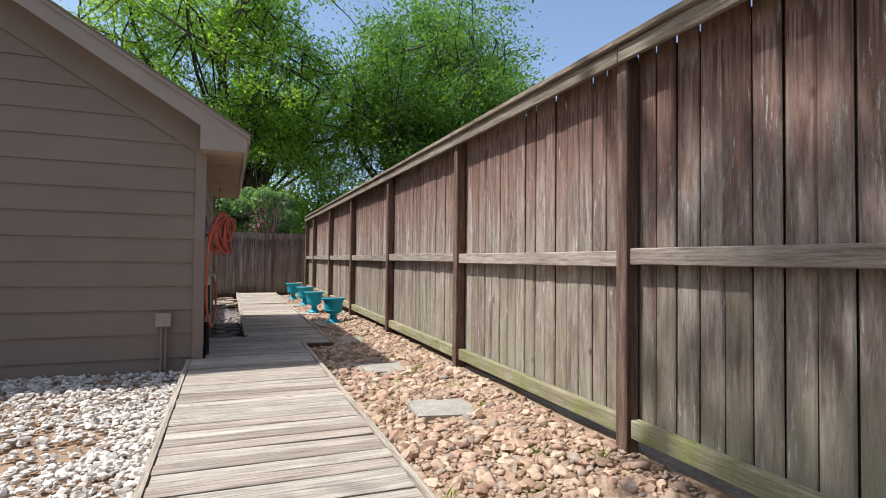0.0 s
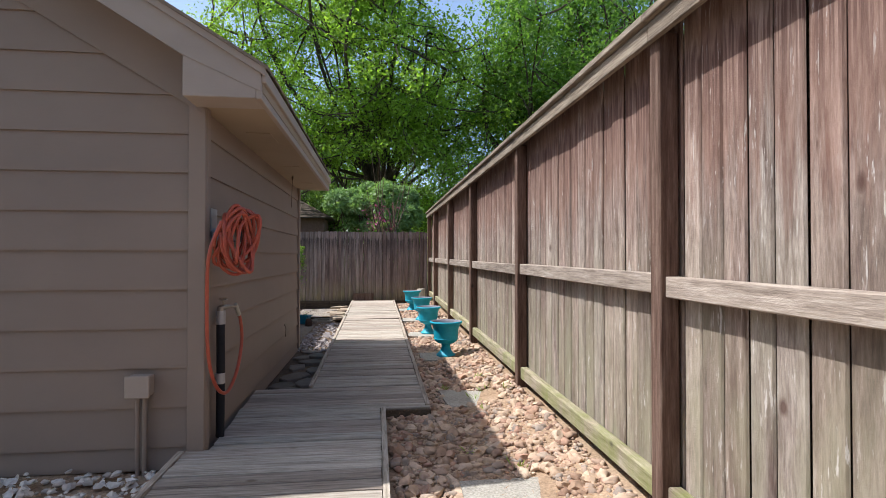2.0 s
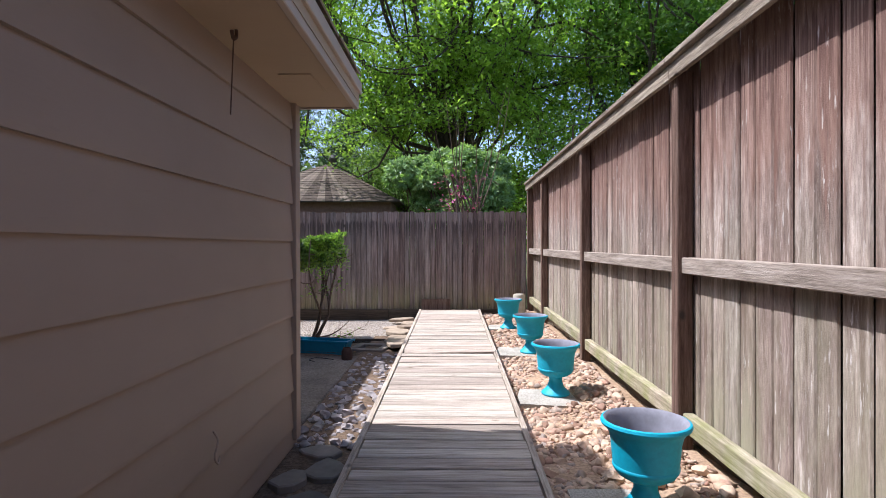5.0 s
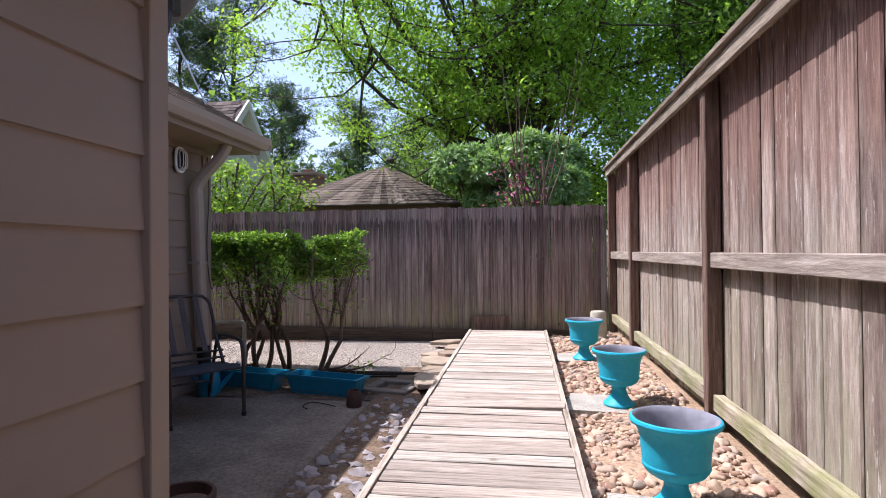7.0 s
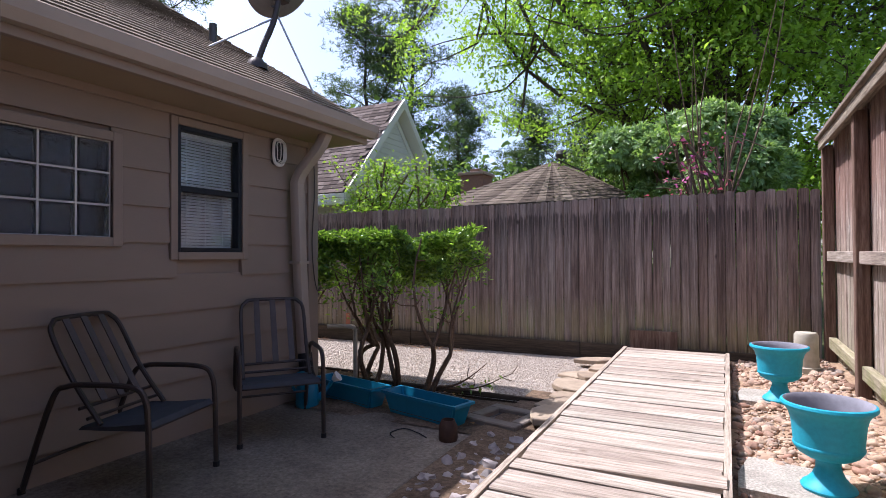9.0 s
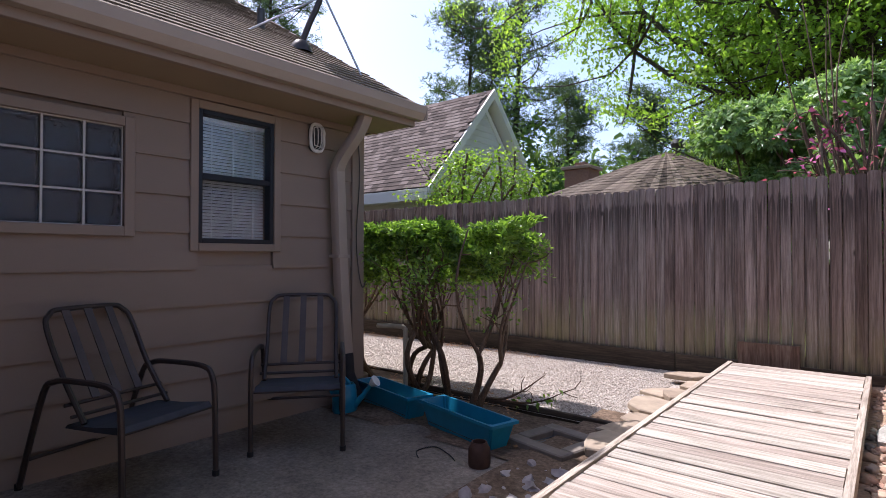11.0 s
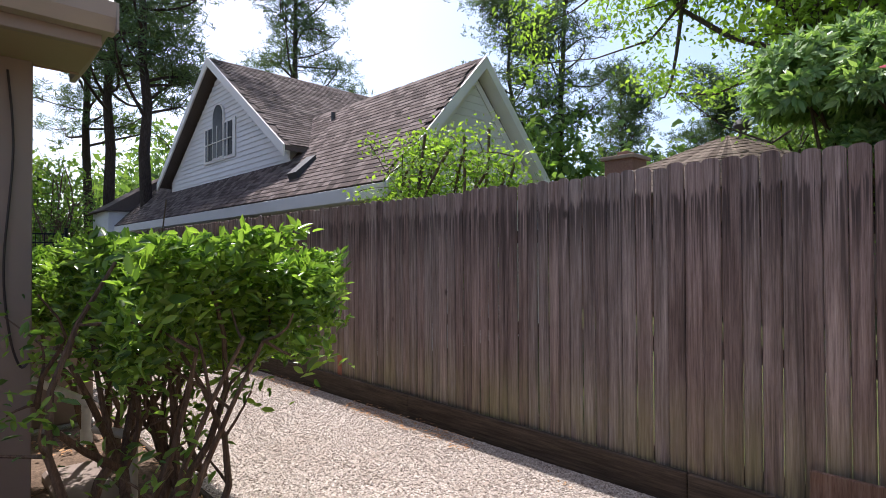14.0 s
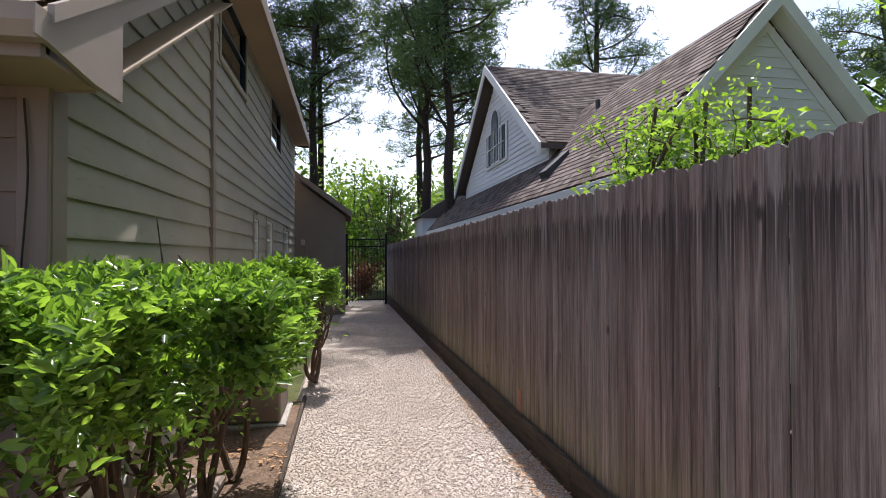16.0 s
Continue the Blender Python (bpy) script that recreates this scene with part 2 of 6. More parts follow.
M = {
    "fence_tall": wood("weathered red-brown fence boards", (0.15, 0.11, 0.095), (0.33, 0.275, 0.245), (0.52, 0.455, 0.41), (4.5, 4.5, 0.55), stain=(0.085, 0.045, 0.036), amount=0.75, tint=0.95, drip=((4, 4, 0.4), 0.75, (9, 9, 1.2), (0.60, 0.55, 0.50), 0.6), green=(0.2, 1.7, (0.30, 0.285, 0.19)), streak=0.55, runs=(2.3, 0.2, (0.10, 0.052, 0.042), 0.8), upper=(1.1, 2.75, (0.235, 0.135, 0.105)), flecks=(0.60, 0.56, 0.51)),
    "fence_post": wood("brown fence posts", (0.07, 0.038, 0.028), (0.165, 0.105, 0.08), (0.27, 0.2, 0.16), (7, 7, 0.5), tint=0.4),
    "fence_rail": wood("grey fence rails", (0.14, 0.115, 0.095), (0.37, 0.32, 0.27), (0.56, 0.51, 0.45), (6, 0.5, 9), tint=0.5),
    "fence_kick": wood("mossy kick boards", (0.14, 0.12, 0.08), (0.37, 0.32, 0.24), (0.54, 0.49, 0.4), (6, 0.5, 9), tint=0.4, green=(0.1, 0.75, (0.17, 0.21, 0.035))),
    "fence_cap": wood("grey cap rail", (0.09, 0.075, 0.055), (0.27, 0.225, 0.175), (0.44, 0.4, 0.32), (6, 0.5, 9), tint=0.4),
    "picket": wood("stained brown pickets", (0.12, 0.094, 0.088), (0.27, 0.22, 0.205), (0.41, 0.355, 0.338), (9, 9, 0.25), amount=0.8, tint=0.9, streak=0.65, drip=((8, 8, 0.22), 0.65, (12, 12, 0.5), (0.32, 0.28, 0.265), 0.35), green=(0.1, 0.85, (0.27, 0.25, 0.11)), runs=(1.86, 0.5, (0.05, 0.04, 0.037), 0.8)),
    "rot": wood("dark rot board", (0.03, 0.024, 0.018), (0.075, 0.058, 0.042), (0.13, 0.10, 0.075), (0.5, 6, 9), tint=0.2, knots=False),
    "deck": wood("bleached deck boards", (0.17, 0.145, 0.115), (0.46, 0.412, 0.348), (0.66, 0.61, 0.535), (0.5, 10, 10), stain=(0.16, 0.12, 0.08), amount=0.6, tint=0.7, streak=0.25),
    "deck_edge": wood("bleached edge strips", (0.18, 0.15, 0.115), (0.46, 0.40, 0.325), (0.62, 0.56, 0.47), (9, 0.5, 9), tint=0.3),
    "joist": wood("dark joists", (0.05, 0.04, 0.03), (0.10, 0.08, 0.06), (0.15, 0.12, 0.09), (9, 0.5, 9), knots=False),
    "siding": paint("tan siding paint", (0.255, 0.193, 0.15), 0.65, 0.07, (0.17, 0.13, 0.10), 0.3),
    "siding_lane": paint("worn khaki siding paint", (0.33, 0.295, 0.225), 0.75, 0.12, (0.10, 0.08, 0.06), 0.6, (1.0, 1.0, 5)),
    "trim": paint("taupe trim paint", (0.27, 0.205, 0.16), 0.6, 0.07),
    "soffit": paint("ochre soffit paint", (0.33, 0.245, 0.16), 0.7, 0.08),
    "fascia": paint("pale taupe fascia paint", (0.36, 0.29, 0.235), 0.6, 0.08),
    "foundation": paint("painted concrete foundation", (0.24, 0.185, 0.145), 0.8, 0.15),
    "white_siding": paint("white siding paint", (0.72, 0.70, 0.66), 0.6, 0.06, (0.4, 0.38, 0.34), 0.2),
    "white_trim": paint("white trim paint", (0.78, 0.75, 0.68), 0.5, 0.05),
    "concrete": earth("stained patio concrete", (0.15, 0.118, 0.09), (0.275, 0.228, 0.178), 2.2, 45),
    "paver": earth("grey concrete pavers", (0.34, 0.31, 0.26), (0.48, 0.45, 0.385), 4, 70),
    "soil": earth("brown soil with litter", (0.10, 0.068, 0.045), (0.22, 0.155, 0.105), 5, 40),
    "sand": earth("tan dirt", (0.30, 0.20, 0.125), (0.45, 0.325, 0.22), 3, 50),
    "grass": earth("rough grass", (0.05, 0.07, 0.02), (0.12, 0.12, 0.05), 2, 30),
    "gravel": pebbled("pale pea gravel", [(0.17, 0.135, 0.11), (0.44, 0.39, 0.325), (0.60, 0.55, 0.48), (0.33, 0.28, 0.235), (0.52, 0.465, 0.395)], 92),
    "pea": stone("pea gravel stones", [(0.21, 0.17, 0.14), (0.46, 0.405, 0.34), (0.62, 0.57, 0.50), (0.37, 0.315, 0.26), (0.53, 0.475, 0.405)], 4),
    "river": stone("tan river rocks", [(0.22, 0.13, 0.09), (0.46, 0.33, 0.23), (0.60, 0.46, 0.34), (0.36, 0.21, 0.15), (0.52, 0.39, 0.28), (0.30, 0.25, 0.21), (0.44, 0.32, 0.235), (0.26, 0.16, 0.115)], 3),
    "river_one": stone("tan river rock", [(0.30, 0.185, 0.125), (0.52, 0.38, 0.265), (0.62, 0.475, 0.345), (0.43, 0.27, 0.19), (0.58, 0.44, 0.315), (0.5, 0.385, 0.29)], 3, islands=False),
    "white_rock": stone("white garden rocks", [(0.62, 0.56, 0.49), (0.78, 0.73, 0.66), (0.7, 0.66, 0.6), (0.46, 0.40, 0.34), (0.8, 0.76, 0.7)], 3),
    "grey_rock": stone("grey river stones", [(0.20, 0.185, 0.18), (0.34, 0.31, 0.30), (0.27, 0.235, 0.23), (0.42, 0.38, 0.36)], 3, islands=False),
    "flag": stone("tan flagstones", [(0.26, 0.20, 0.145), (0.37, 0.30, 0.22), (0.31, 0.24, 0.175)], 1.2, islands=False),
    "dark_flag": stone("dark flagstones", [(0.15, 0.128, 0.105), (0.24, 0.205, 0.17), (0.19, 0.158, 0.13)], 1.2, islands=False),
    "needles": stone("brown pine needles", [(0.30, 0.15, 0.06), (0.48, 0.28, 0.13), (0.38, 0.2, 0.09)], 4),
    "shingle": shingled("weathered brown shingles", [(0.13, 0.095, 0.07), (0.21, 0.165, 0.125), (0.28, 0.225, 0.175)]),
    "shingle_n": shingled("brown asphalt shingles", [(0.062, 0.048, 0.042), (0.125, 0.099, 0.087), (0.195, 0.16, 0.143)]),
    "shingle_far": shingled("grey-brown shingles", [(0.065, 0.05, 0.04), (0.12, 0.096, 0.077), (0.18, 0.147, 0.12)]),
    "brick": stone("red-brown chimney brick", [(0.15, 0.09, 0.07), (0.22, 0.135, 0.105), (0.18, 0.105, 0.082)], 2),
    "teal": plain("chalky turquoise paint", (0.007, 0.33, 0.46), 0.55, 0, 0.1, 40),
    "pot_inside": plain("grey pot lining", (0.20, 0.20, 0.23), 0.8, 0, 0.2),
    "blue_plastic": plain("blue plastic", (0.008, 0.19, 0.31), 0.35, 0, 0.1),
    "orange": plain("orange hose rubber", (0.43, 0.085, 0.045), 0.4, 0, 0.12),
    "black_foam": plain("black pipe foam", (0.014, 0.014, 0.016), 0.8, 0, 0.3),
    "duct": plain("silver duct tape", (0.42, 0.41, 0.42), 0.4, 0.5, 0.15),
    "brass": plain("tarnished tap metal", (0.35, 0.32, 0.27), 0.4, 0.8),
    "dark_metal": plain("dark bronze metal", (0.055, 0.042, 0.038), 0.45, 0.3),
    "sling": plain("grey-brown chair straps", (0.085, 0.07, 0.068), 0.75, 0),
    "seat": plain("dark slate seat fabric", (0.045, 0.048, 0.058), 0.85, 0),
    "dark_frame": plain("dark blue-black window frame", (0.012, 0.015, 0.022), 0.4, 0.2),
    "iron": plain("black iron", (0.012, 0.012, 0.012), 0.5, 0.3),
    "white_plastic": plain("white plastic", (0.72, 0.70, 0.66), 0.4, 0),
    "beige_plastic": plain("beige plastic", (0.42, 0.39, 0.31), 0.6, 0),
    "grey_plastic": plain("dark grey plastic", (0.06, 0.06, 0.062), 0.5, 0),
    "dish": plain("grey dish paint", (0.15, 0.14, 0.145), 0.5, 0.1),
    "blind": plain("white blinds", (0.74, 0.73, 0.74), 0.55, 0, 0.04),
    "room": plain("near-black room shade", (0.03, 0.028, 0.026), 0.9, 0),
    "rust": plain("rusty tin", (0.075, 0.04, 0.028), 0.7, 0.3, 0.3),
    "glass": glass("window glass"),
    "block_glass": glass("wavy glass block", (0.62, 0.68, 0.72), 0.16),
    "grout": plain("white grout", (0.55, 0.53, 0.5), 0.8, 0),
    "red_stain": plain("bare red picket repair", (0.34, 0.13, 0.075), 0.9, 0),
    "bark": wood("grey bark", (0.035, 0.028, 0.022), (0.09, 0.075, 0.06), (0.16, 0.135, 0.11), (6, 6, 1.2), knots=False),
    "pine_bark": wood("dark pine bark", (0.02, 0.015, 0.012), (0.055, 0.04, 0.032), (0.10, 0.075, 0.06), (4, 4, 1.2), knots=False),
    "twig": wood("brown twigs", (0.06, 0.04, 0.028), (0.14, 0.095, 0.065), (0.22, 0.165, 0.12), (9, 9, 2), knots=False),
    "leaf_oak": leafy("spring oak leaves", (0.13, 0.235, 0.035), (0.31, 0.46, 0.09), 0.6, 0.55),
    "leaf_dark": leafy("deep green leaves", (0.07, 0.155, 0.035), (0.16, 0.28, 0.065), 0.5, 0.5),
    "leaf_hedge": leafy("glossy hedge leaves", (0.05, 0.115, 0.025), (0.25, 0.39, 0.078), 0.42, 0.28),
    "leaf_shrub": leafy("pale whorled shrub leaves", (0.12, 0.22, 0.085), (0.30, 0.42, 0.19), 0.42, 0.4),
    "leaf_lime": leafy("lime leaves", (0.12, 0.22, 0.035), (0.27, 0.39, 0.08), 0.5, 0.5),
    "leaf_far": leafy("far leaves", (0.08, 0.15, 0.045), (0.19, 0.28, 0.09), 0.45, 0.6),
    "pine_needle": leafy("pine needles", (0.045, 0.08, 0.035), (0.10, 0.15, 0.07), 0.35, 0.6),
    "pink": leafy("pink blossoms", (0.35, 0.06, 0.20), (0.5, 0.12, 0.32), 0.3, 0.6),
    "red_leaf": leafy("red-bronze leaves", (0.12, 0.04, 0.03), (0.22, 0.09, 0.05), 0.3, 0.5),
}

# ---- building helpers ----


class Shape:
    """Collects vertices and faces of one mesh."""

    def __init__(self):
        self.v, self.f, self.smooth = [], [], False

    def box(self, x0, x1, y0, y1, z0, z1, bevel=0.0):
        if bevel <= 0:
            i = len(self.v)
            self.v += [(x, y, z) for x in (x0, x1) for y in (y0, y1) for z in (z0, z1)]
            self.f += [tuple(i + k for k in q) for q in ((0, 1, 3, 2), (4, 6, 7, 5), (0, 4, 5, 1), (2, 3, 7, 6), (0, 2, 6, 4), (1, 5, 7, 3))]
            return self
        bm = bmesh.new()
        bmesh.ops.create_cube(bm, size=1)
        for v in bm.verts:
            v.co = Vector(((x0 + x1) / 2 + v.co.x * (x1 - x0), (y0 + y1) / 2 + v.co.y * (y1 - y0), (z0 + z1) / 2 + v.co.z * (z1 - z0)))
        bmesh.ops.bevel(bm, geom=bm.edges[:], offset=min(bevel, 0.45 * min(x1 - x0, y1 - y0, z1 - z0)), segments=1, affect="EDGES")
        self.add_bm(bm)
        return self

    def add_bm(self, bm):
        bm.verts.index_update()
        i = len(self.v)
        self.v += [tuple(v.co) for v in bm.verts]
        self.f += [tuple(i + v.index for v in f.verts) for f in bm.faces]
        bm.free()

    def prism(self, outline, axis, a, b):
        """An outline of (p, q) pairs pushed along an axis from a to b. axis x: (y, z); y: (x, z); z: (x, y)."""
        put = {"x": lambda p, q, w: (w, p, q), "y": lambda p, q, w: (p, w, q), "z": lambda p, q, w: (p, q, w)}[axis]
        i, k = len(self.v), len(outline)
        self.v += [put(p, q, a) for p, q in outline] + [put(p, q, b) for p, q in outline]
        self.f += [tuple(i + j for j in range(k)), tuple(i + k + j for j in reversed(range(k)))]
        self.f += [(i + j, i + (j + 1) % k, i + k + (j + 1) % k, i + k + j) for j in range(k)]
        return self

    def tube(self, pts, radii, sides=8, caps=True):
        self.smooth = True
        pts = [Vector(p) for p in pts]
        if isinstance(radii, (int, float)):
            radii = [radii] * len(pts)
        start = len(self.v)
        side = None
        for j, p in enumerate(pts):
            d = (pts[min(j + 1, len(pts) - 1)] - pts[max(j - 1, 0)]).normalized()
            if side is None:
                side = d.orthogonal().normalized()
            side = (side - d * side.dot(d))
            side = side.normalized() if side.length > 1e-5 else d.orthogonal().normalized()
            other = d.cross(side)
            self.v += [tuple(p + (side * math.cos(a) + other * math.sin(a)) * radii[j]) for a in (2 * math.pi * q / sides for q in range(sides))]
        for j in range(len(pts) - 1):
            o = start + j * sides
            self.f += [(o + q, o + (q + 1) % sides, o + sides + (q + 1) % sides, o + sides + q) for q in range(sides)]
        if caps:
            self.f += [tuple(start + q for q in reversed(range(sides))), tuple(start + (len(pts) - 1) * sides + q for q in range(sides))]
        return self

    def lathe(self, profile, cx=0.0, cy=0.0, sides=40):
        self.smooth = True
        i = len(self.v)
        for r, z in profile:
            self.v += [(cx + r * math.cos(2 * math.pi * q / sides), cy + r * math.sin(2 * math.pi * q / sides), z) for q in range(sides)]
        for j in range(len(profile) - 1):
            o = i + j * sides
            self.f += [(o + q, o + (q + 1) % sides, o + sides + (q + 1) % sides, o + sides + q) for q in range(sides)]
        return self

    def mesh(self, name, material):
        me = bpy.data.meshes.new(name)
        me.from_pydata(self.v, [], self.f)
        bm = bmesh.new()
        bm.from_mesh(me)
        bmesh.ops.recalc_face_normals(bm, faces=bm.faces[:])
        bm.to_mesh(me)
        bm.free()
        me.materials.append(material)
        if self.smooth:
            me.polygons.foreach_set("use_smooth", [True] * len(me.polygons))
            me.set_sharp_from_angle(angle=radians(40))
        return me


def thing(name, at=(0, 0, 0), turn=0, label="", category="", group="", kind=""):
    e = new(name)
    e.matrix_basis = pose(*at, 0, 0, turn)
    return tagged(e, label, category, group, kind)


def part(name, shape, material, parent, label=""):
    ob = new(name, shape.mesh(name, material) if isinstance(shape, Shape) else shape)
    ob.parent = parent
    return tagged(ob, label)


def piece(name, mesh, parent, m):
    ob = new(name, mesh)
    ob.parent = parent
    ob.matrix_basis = m
    return ob


def whole(name, shape, material, label="", category="", group="", kind=""):
    return tagged(new(name, shape.mesh(name, material)), label, category, group, kind)


def quads(name, v, material):
    """A mesh of loose quads from an array of N x 4 x 3."""
    n = len(v)
    me = bpy.data.meshes.new(name)
    me.vertices.add(4 * n)
    me.vertices.foreach_set("co", v.reshape(-1).astype(np.float32))
    me.loops.add(4 * n)
    me.loops.foreach_set("vertex_index", np.arange(4 * n, dtype=np.int32))
    me.polygons.add(n)
    me.polygons.foreach_set("loop_start", np.arange(0, 4 * n, 4, dtype=np.int32))
    me.update(calc_edges=True)
    me.materials.append(material)
    return me


def blades(centres, size, rng, wide=0.5, droop=0.3, vary=0.35, up=0.0):
    """Pointed leaves round given points, each a bent quad."""
    n = len(centres)
    a = rng.normal(size=(n, 3))
    a[:, 2] = a[:, 2] * 0.7 + up
    a /= np.linalg.norm(a, axis=1)[:, None]
    b = np.cross(a, rng.normal(size=(n, 3)))
    b /= np.linalg.norm(b, axis=1)[:, None]
    s = (size * (1 + vary * rng.normal(size=n)).clip(0.4, 1.8))[:, None]
    tip = centres + a * s
    tip[:, 2] -= (droop * s[:, 0])
    mid = centres + a * s * 0.48
    return np.stack([centres, mid + b * s * wide * 0.5, tip, mid - b * s * wide * 0.5], axis=1)


def folded_leaves(name, centres, size, rng, material, wide=0.37, up=0.5):
    """Oval leaves folded along the midrib, two faces each."""
    n = len(centres)
    a = rng.normal(size=(n, 3))
    a[:, 2] = a[:, 2] * 0.6 + up
    a /= np.linalg.norm(a, axis=1)[:, None]
    b = np.cross(a, rng.normal(size=(n, 3)))
    b /= np.linalg.norm(b, axis=1)[:, None]
    up_v = np.cross(a, b)
    up_v *= np.where(up_v[:, 2:] < 0, -1, 1)
    s = (size * (1 + 0.28 * rng.normal(size=n)).clip(0.45, 1.7))[:, None]
    tip = centres + a * s - up_v * s * 0.12
    half = wide * 0.5 * s
    pts = [centres, centres + a * s * 0.3 + b * half + up_v * half * 0.35, centres + a * s * 0.68 + b * half * 0.85 + up_v * half * 0.25, tip,
           centres + a * s * 0.68 - b * half * 0.85 + up_v * half * 0.25, centres + a * s * 0.3 - b * half + up_v * half * 0.35]
    v = np.stack(pts, axis=1)
    me = bpy.data.meshes.new(name)
    me.vertices.add(6 * n)
    me.vertices.foreach_set("co", v.reshape(-1).astype(np.float32))
    k = np.arange(n, dtype=np.int32)[:, None] * 6
    me.loops.add(8 * n)
    me.loops.foreach_set("vertex_index", (k + np.array([0, 1, 2, 3, 0, 3, 4, 5], dtype=np.int32)).reshape(-1))
    me.polygons.add(2 * n)
    me.polygons.foreach_set("loop_start", np.arange(0, 8 * n, 4, dtype=np.int32))
    me.update(calc_edges=True)
    me.materials.append(material)
    return me


def D(y):
    """Height of the boardwalk."""
    return 0.206 + 0.013 * (y - 6.97)


def R(x, y):
    """Height of the rocky strip between the boardwalk and the tall fence."""
    f = min(max((x - 1.2) / 1.1, 0), 1)
    g = min(max((y - 8.5) / 2.5, 0), 1)
    return D(y) - 0.085 - 0.05 * g * g * (3 - 2 * g) + 0.10 * f * f


def base_height(y):
    """Height of the stepping stones and urns in the rocky strip."""
    g = min(max((y - 8.5) / 2.5, 0), 1)
    return D(y) - 0.042 - 0.045 * g * g * (3 - 2 * g)


# ---- ground ----
def sheet(name, x0, x1, y0, y1, height, step, material, label, category, wob=0.0):
    nx, ny = max(2, int((x1 - x0) / step) + 1), max(2, int((y1 - y0) / step) + 1)
    s = Shape()
    for j in range(ny):
        for i in range(nx):
            x, y = x0 + (x1 - x0) * i / (nx - 1), y0 + (y1 - y0) * j / (ny - 1)
            s.v.append((x, y, height(x, y) + wob * noise.noise(Vector((x * 2.3, y * 2.3, 0.3)))))
    s.f = [(j * nx + i, j * nx + i + 1, (j + 1) * nx + i + 1, (j + 1) * nx + i) for j in range(ny - 1) for i in range(nx - 1)]
    s.smooth = True
    return whole(name, s, material, label, category, kind="structure")


def lane(x, y):
    return 0.10 + 0.006 * max(x, -18)


sheet("ground", -400, 400, -400, 400, lambda x, y: -0.06, 100, M["grass"], "rough grass and soil reaching the horizon", "ground")
sheet("ground_rock_strip", 1.0, 2.7, -4, 16.5, R, 0.12, M["sand"], "tan dirt under the river rocks", "ground", 0.02)
sheet("ground_white_gravel", -7.0, -0.19, -4, 6.25, lambda x, y: 0.07, 0.2, M["sand"], "tan dirt under the white garden rocks", "ground", 0.02)
sheet("ground_bed", -5.2, 0.5, 13.3, 14.75, lambda x, y: (0.105 if (y < 14.27 or (x < -1.9 and y < 14.62)) else -0.15), 0.05, M["soil"], "brown soil with dead leaves under the hedge", "ground", 0.025)
sheet("ground_side_strip", -0.15, 0.5, 7.6, 14.6, lambda x, y: 0.06 + 0.01 * (y - 7.6), 0.1, M["soil"], "dark soil beside the boardwalk", "ground", 0.02)
gravel_path = sheet("gravel_path", -20, 0.45, 14.25, 16.5, lambda x, y: lane(x, y) + 0.012 - (0.3 if (x < -1.95 and y < 14.55) else 0), 0.15, M["gravel"], "pale pea gravel path along the fence", "path", 0.0)
gravel_path["kind"] = "structure"
patio = Shape().box(-1.99, -0.16, 10.4, 13.5, -0.05, 0.10, 0.012)
whole("patio_slab", patio, M["concrete"], "stained grey concrete patio slab beside the house", "patio", kind="structure")

# unseen wall added behind the start: closes the garden and dims the gable wall
whole("wall_south", Shape().box(-9, 2.9, -4.4, -4.1, -0.05, 4.6), M["siding"], "added unseen tan wall behind the start, blocking sky light", "wall", kind="structure")

# ---- houses ----
LAPS = [0.24 + 0.247 * i for i in range(40)]


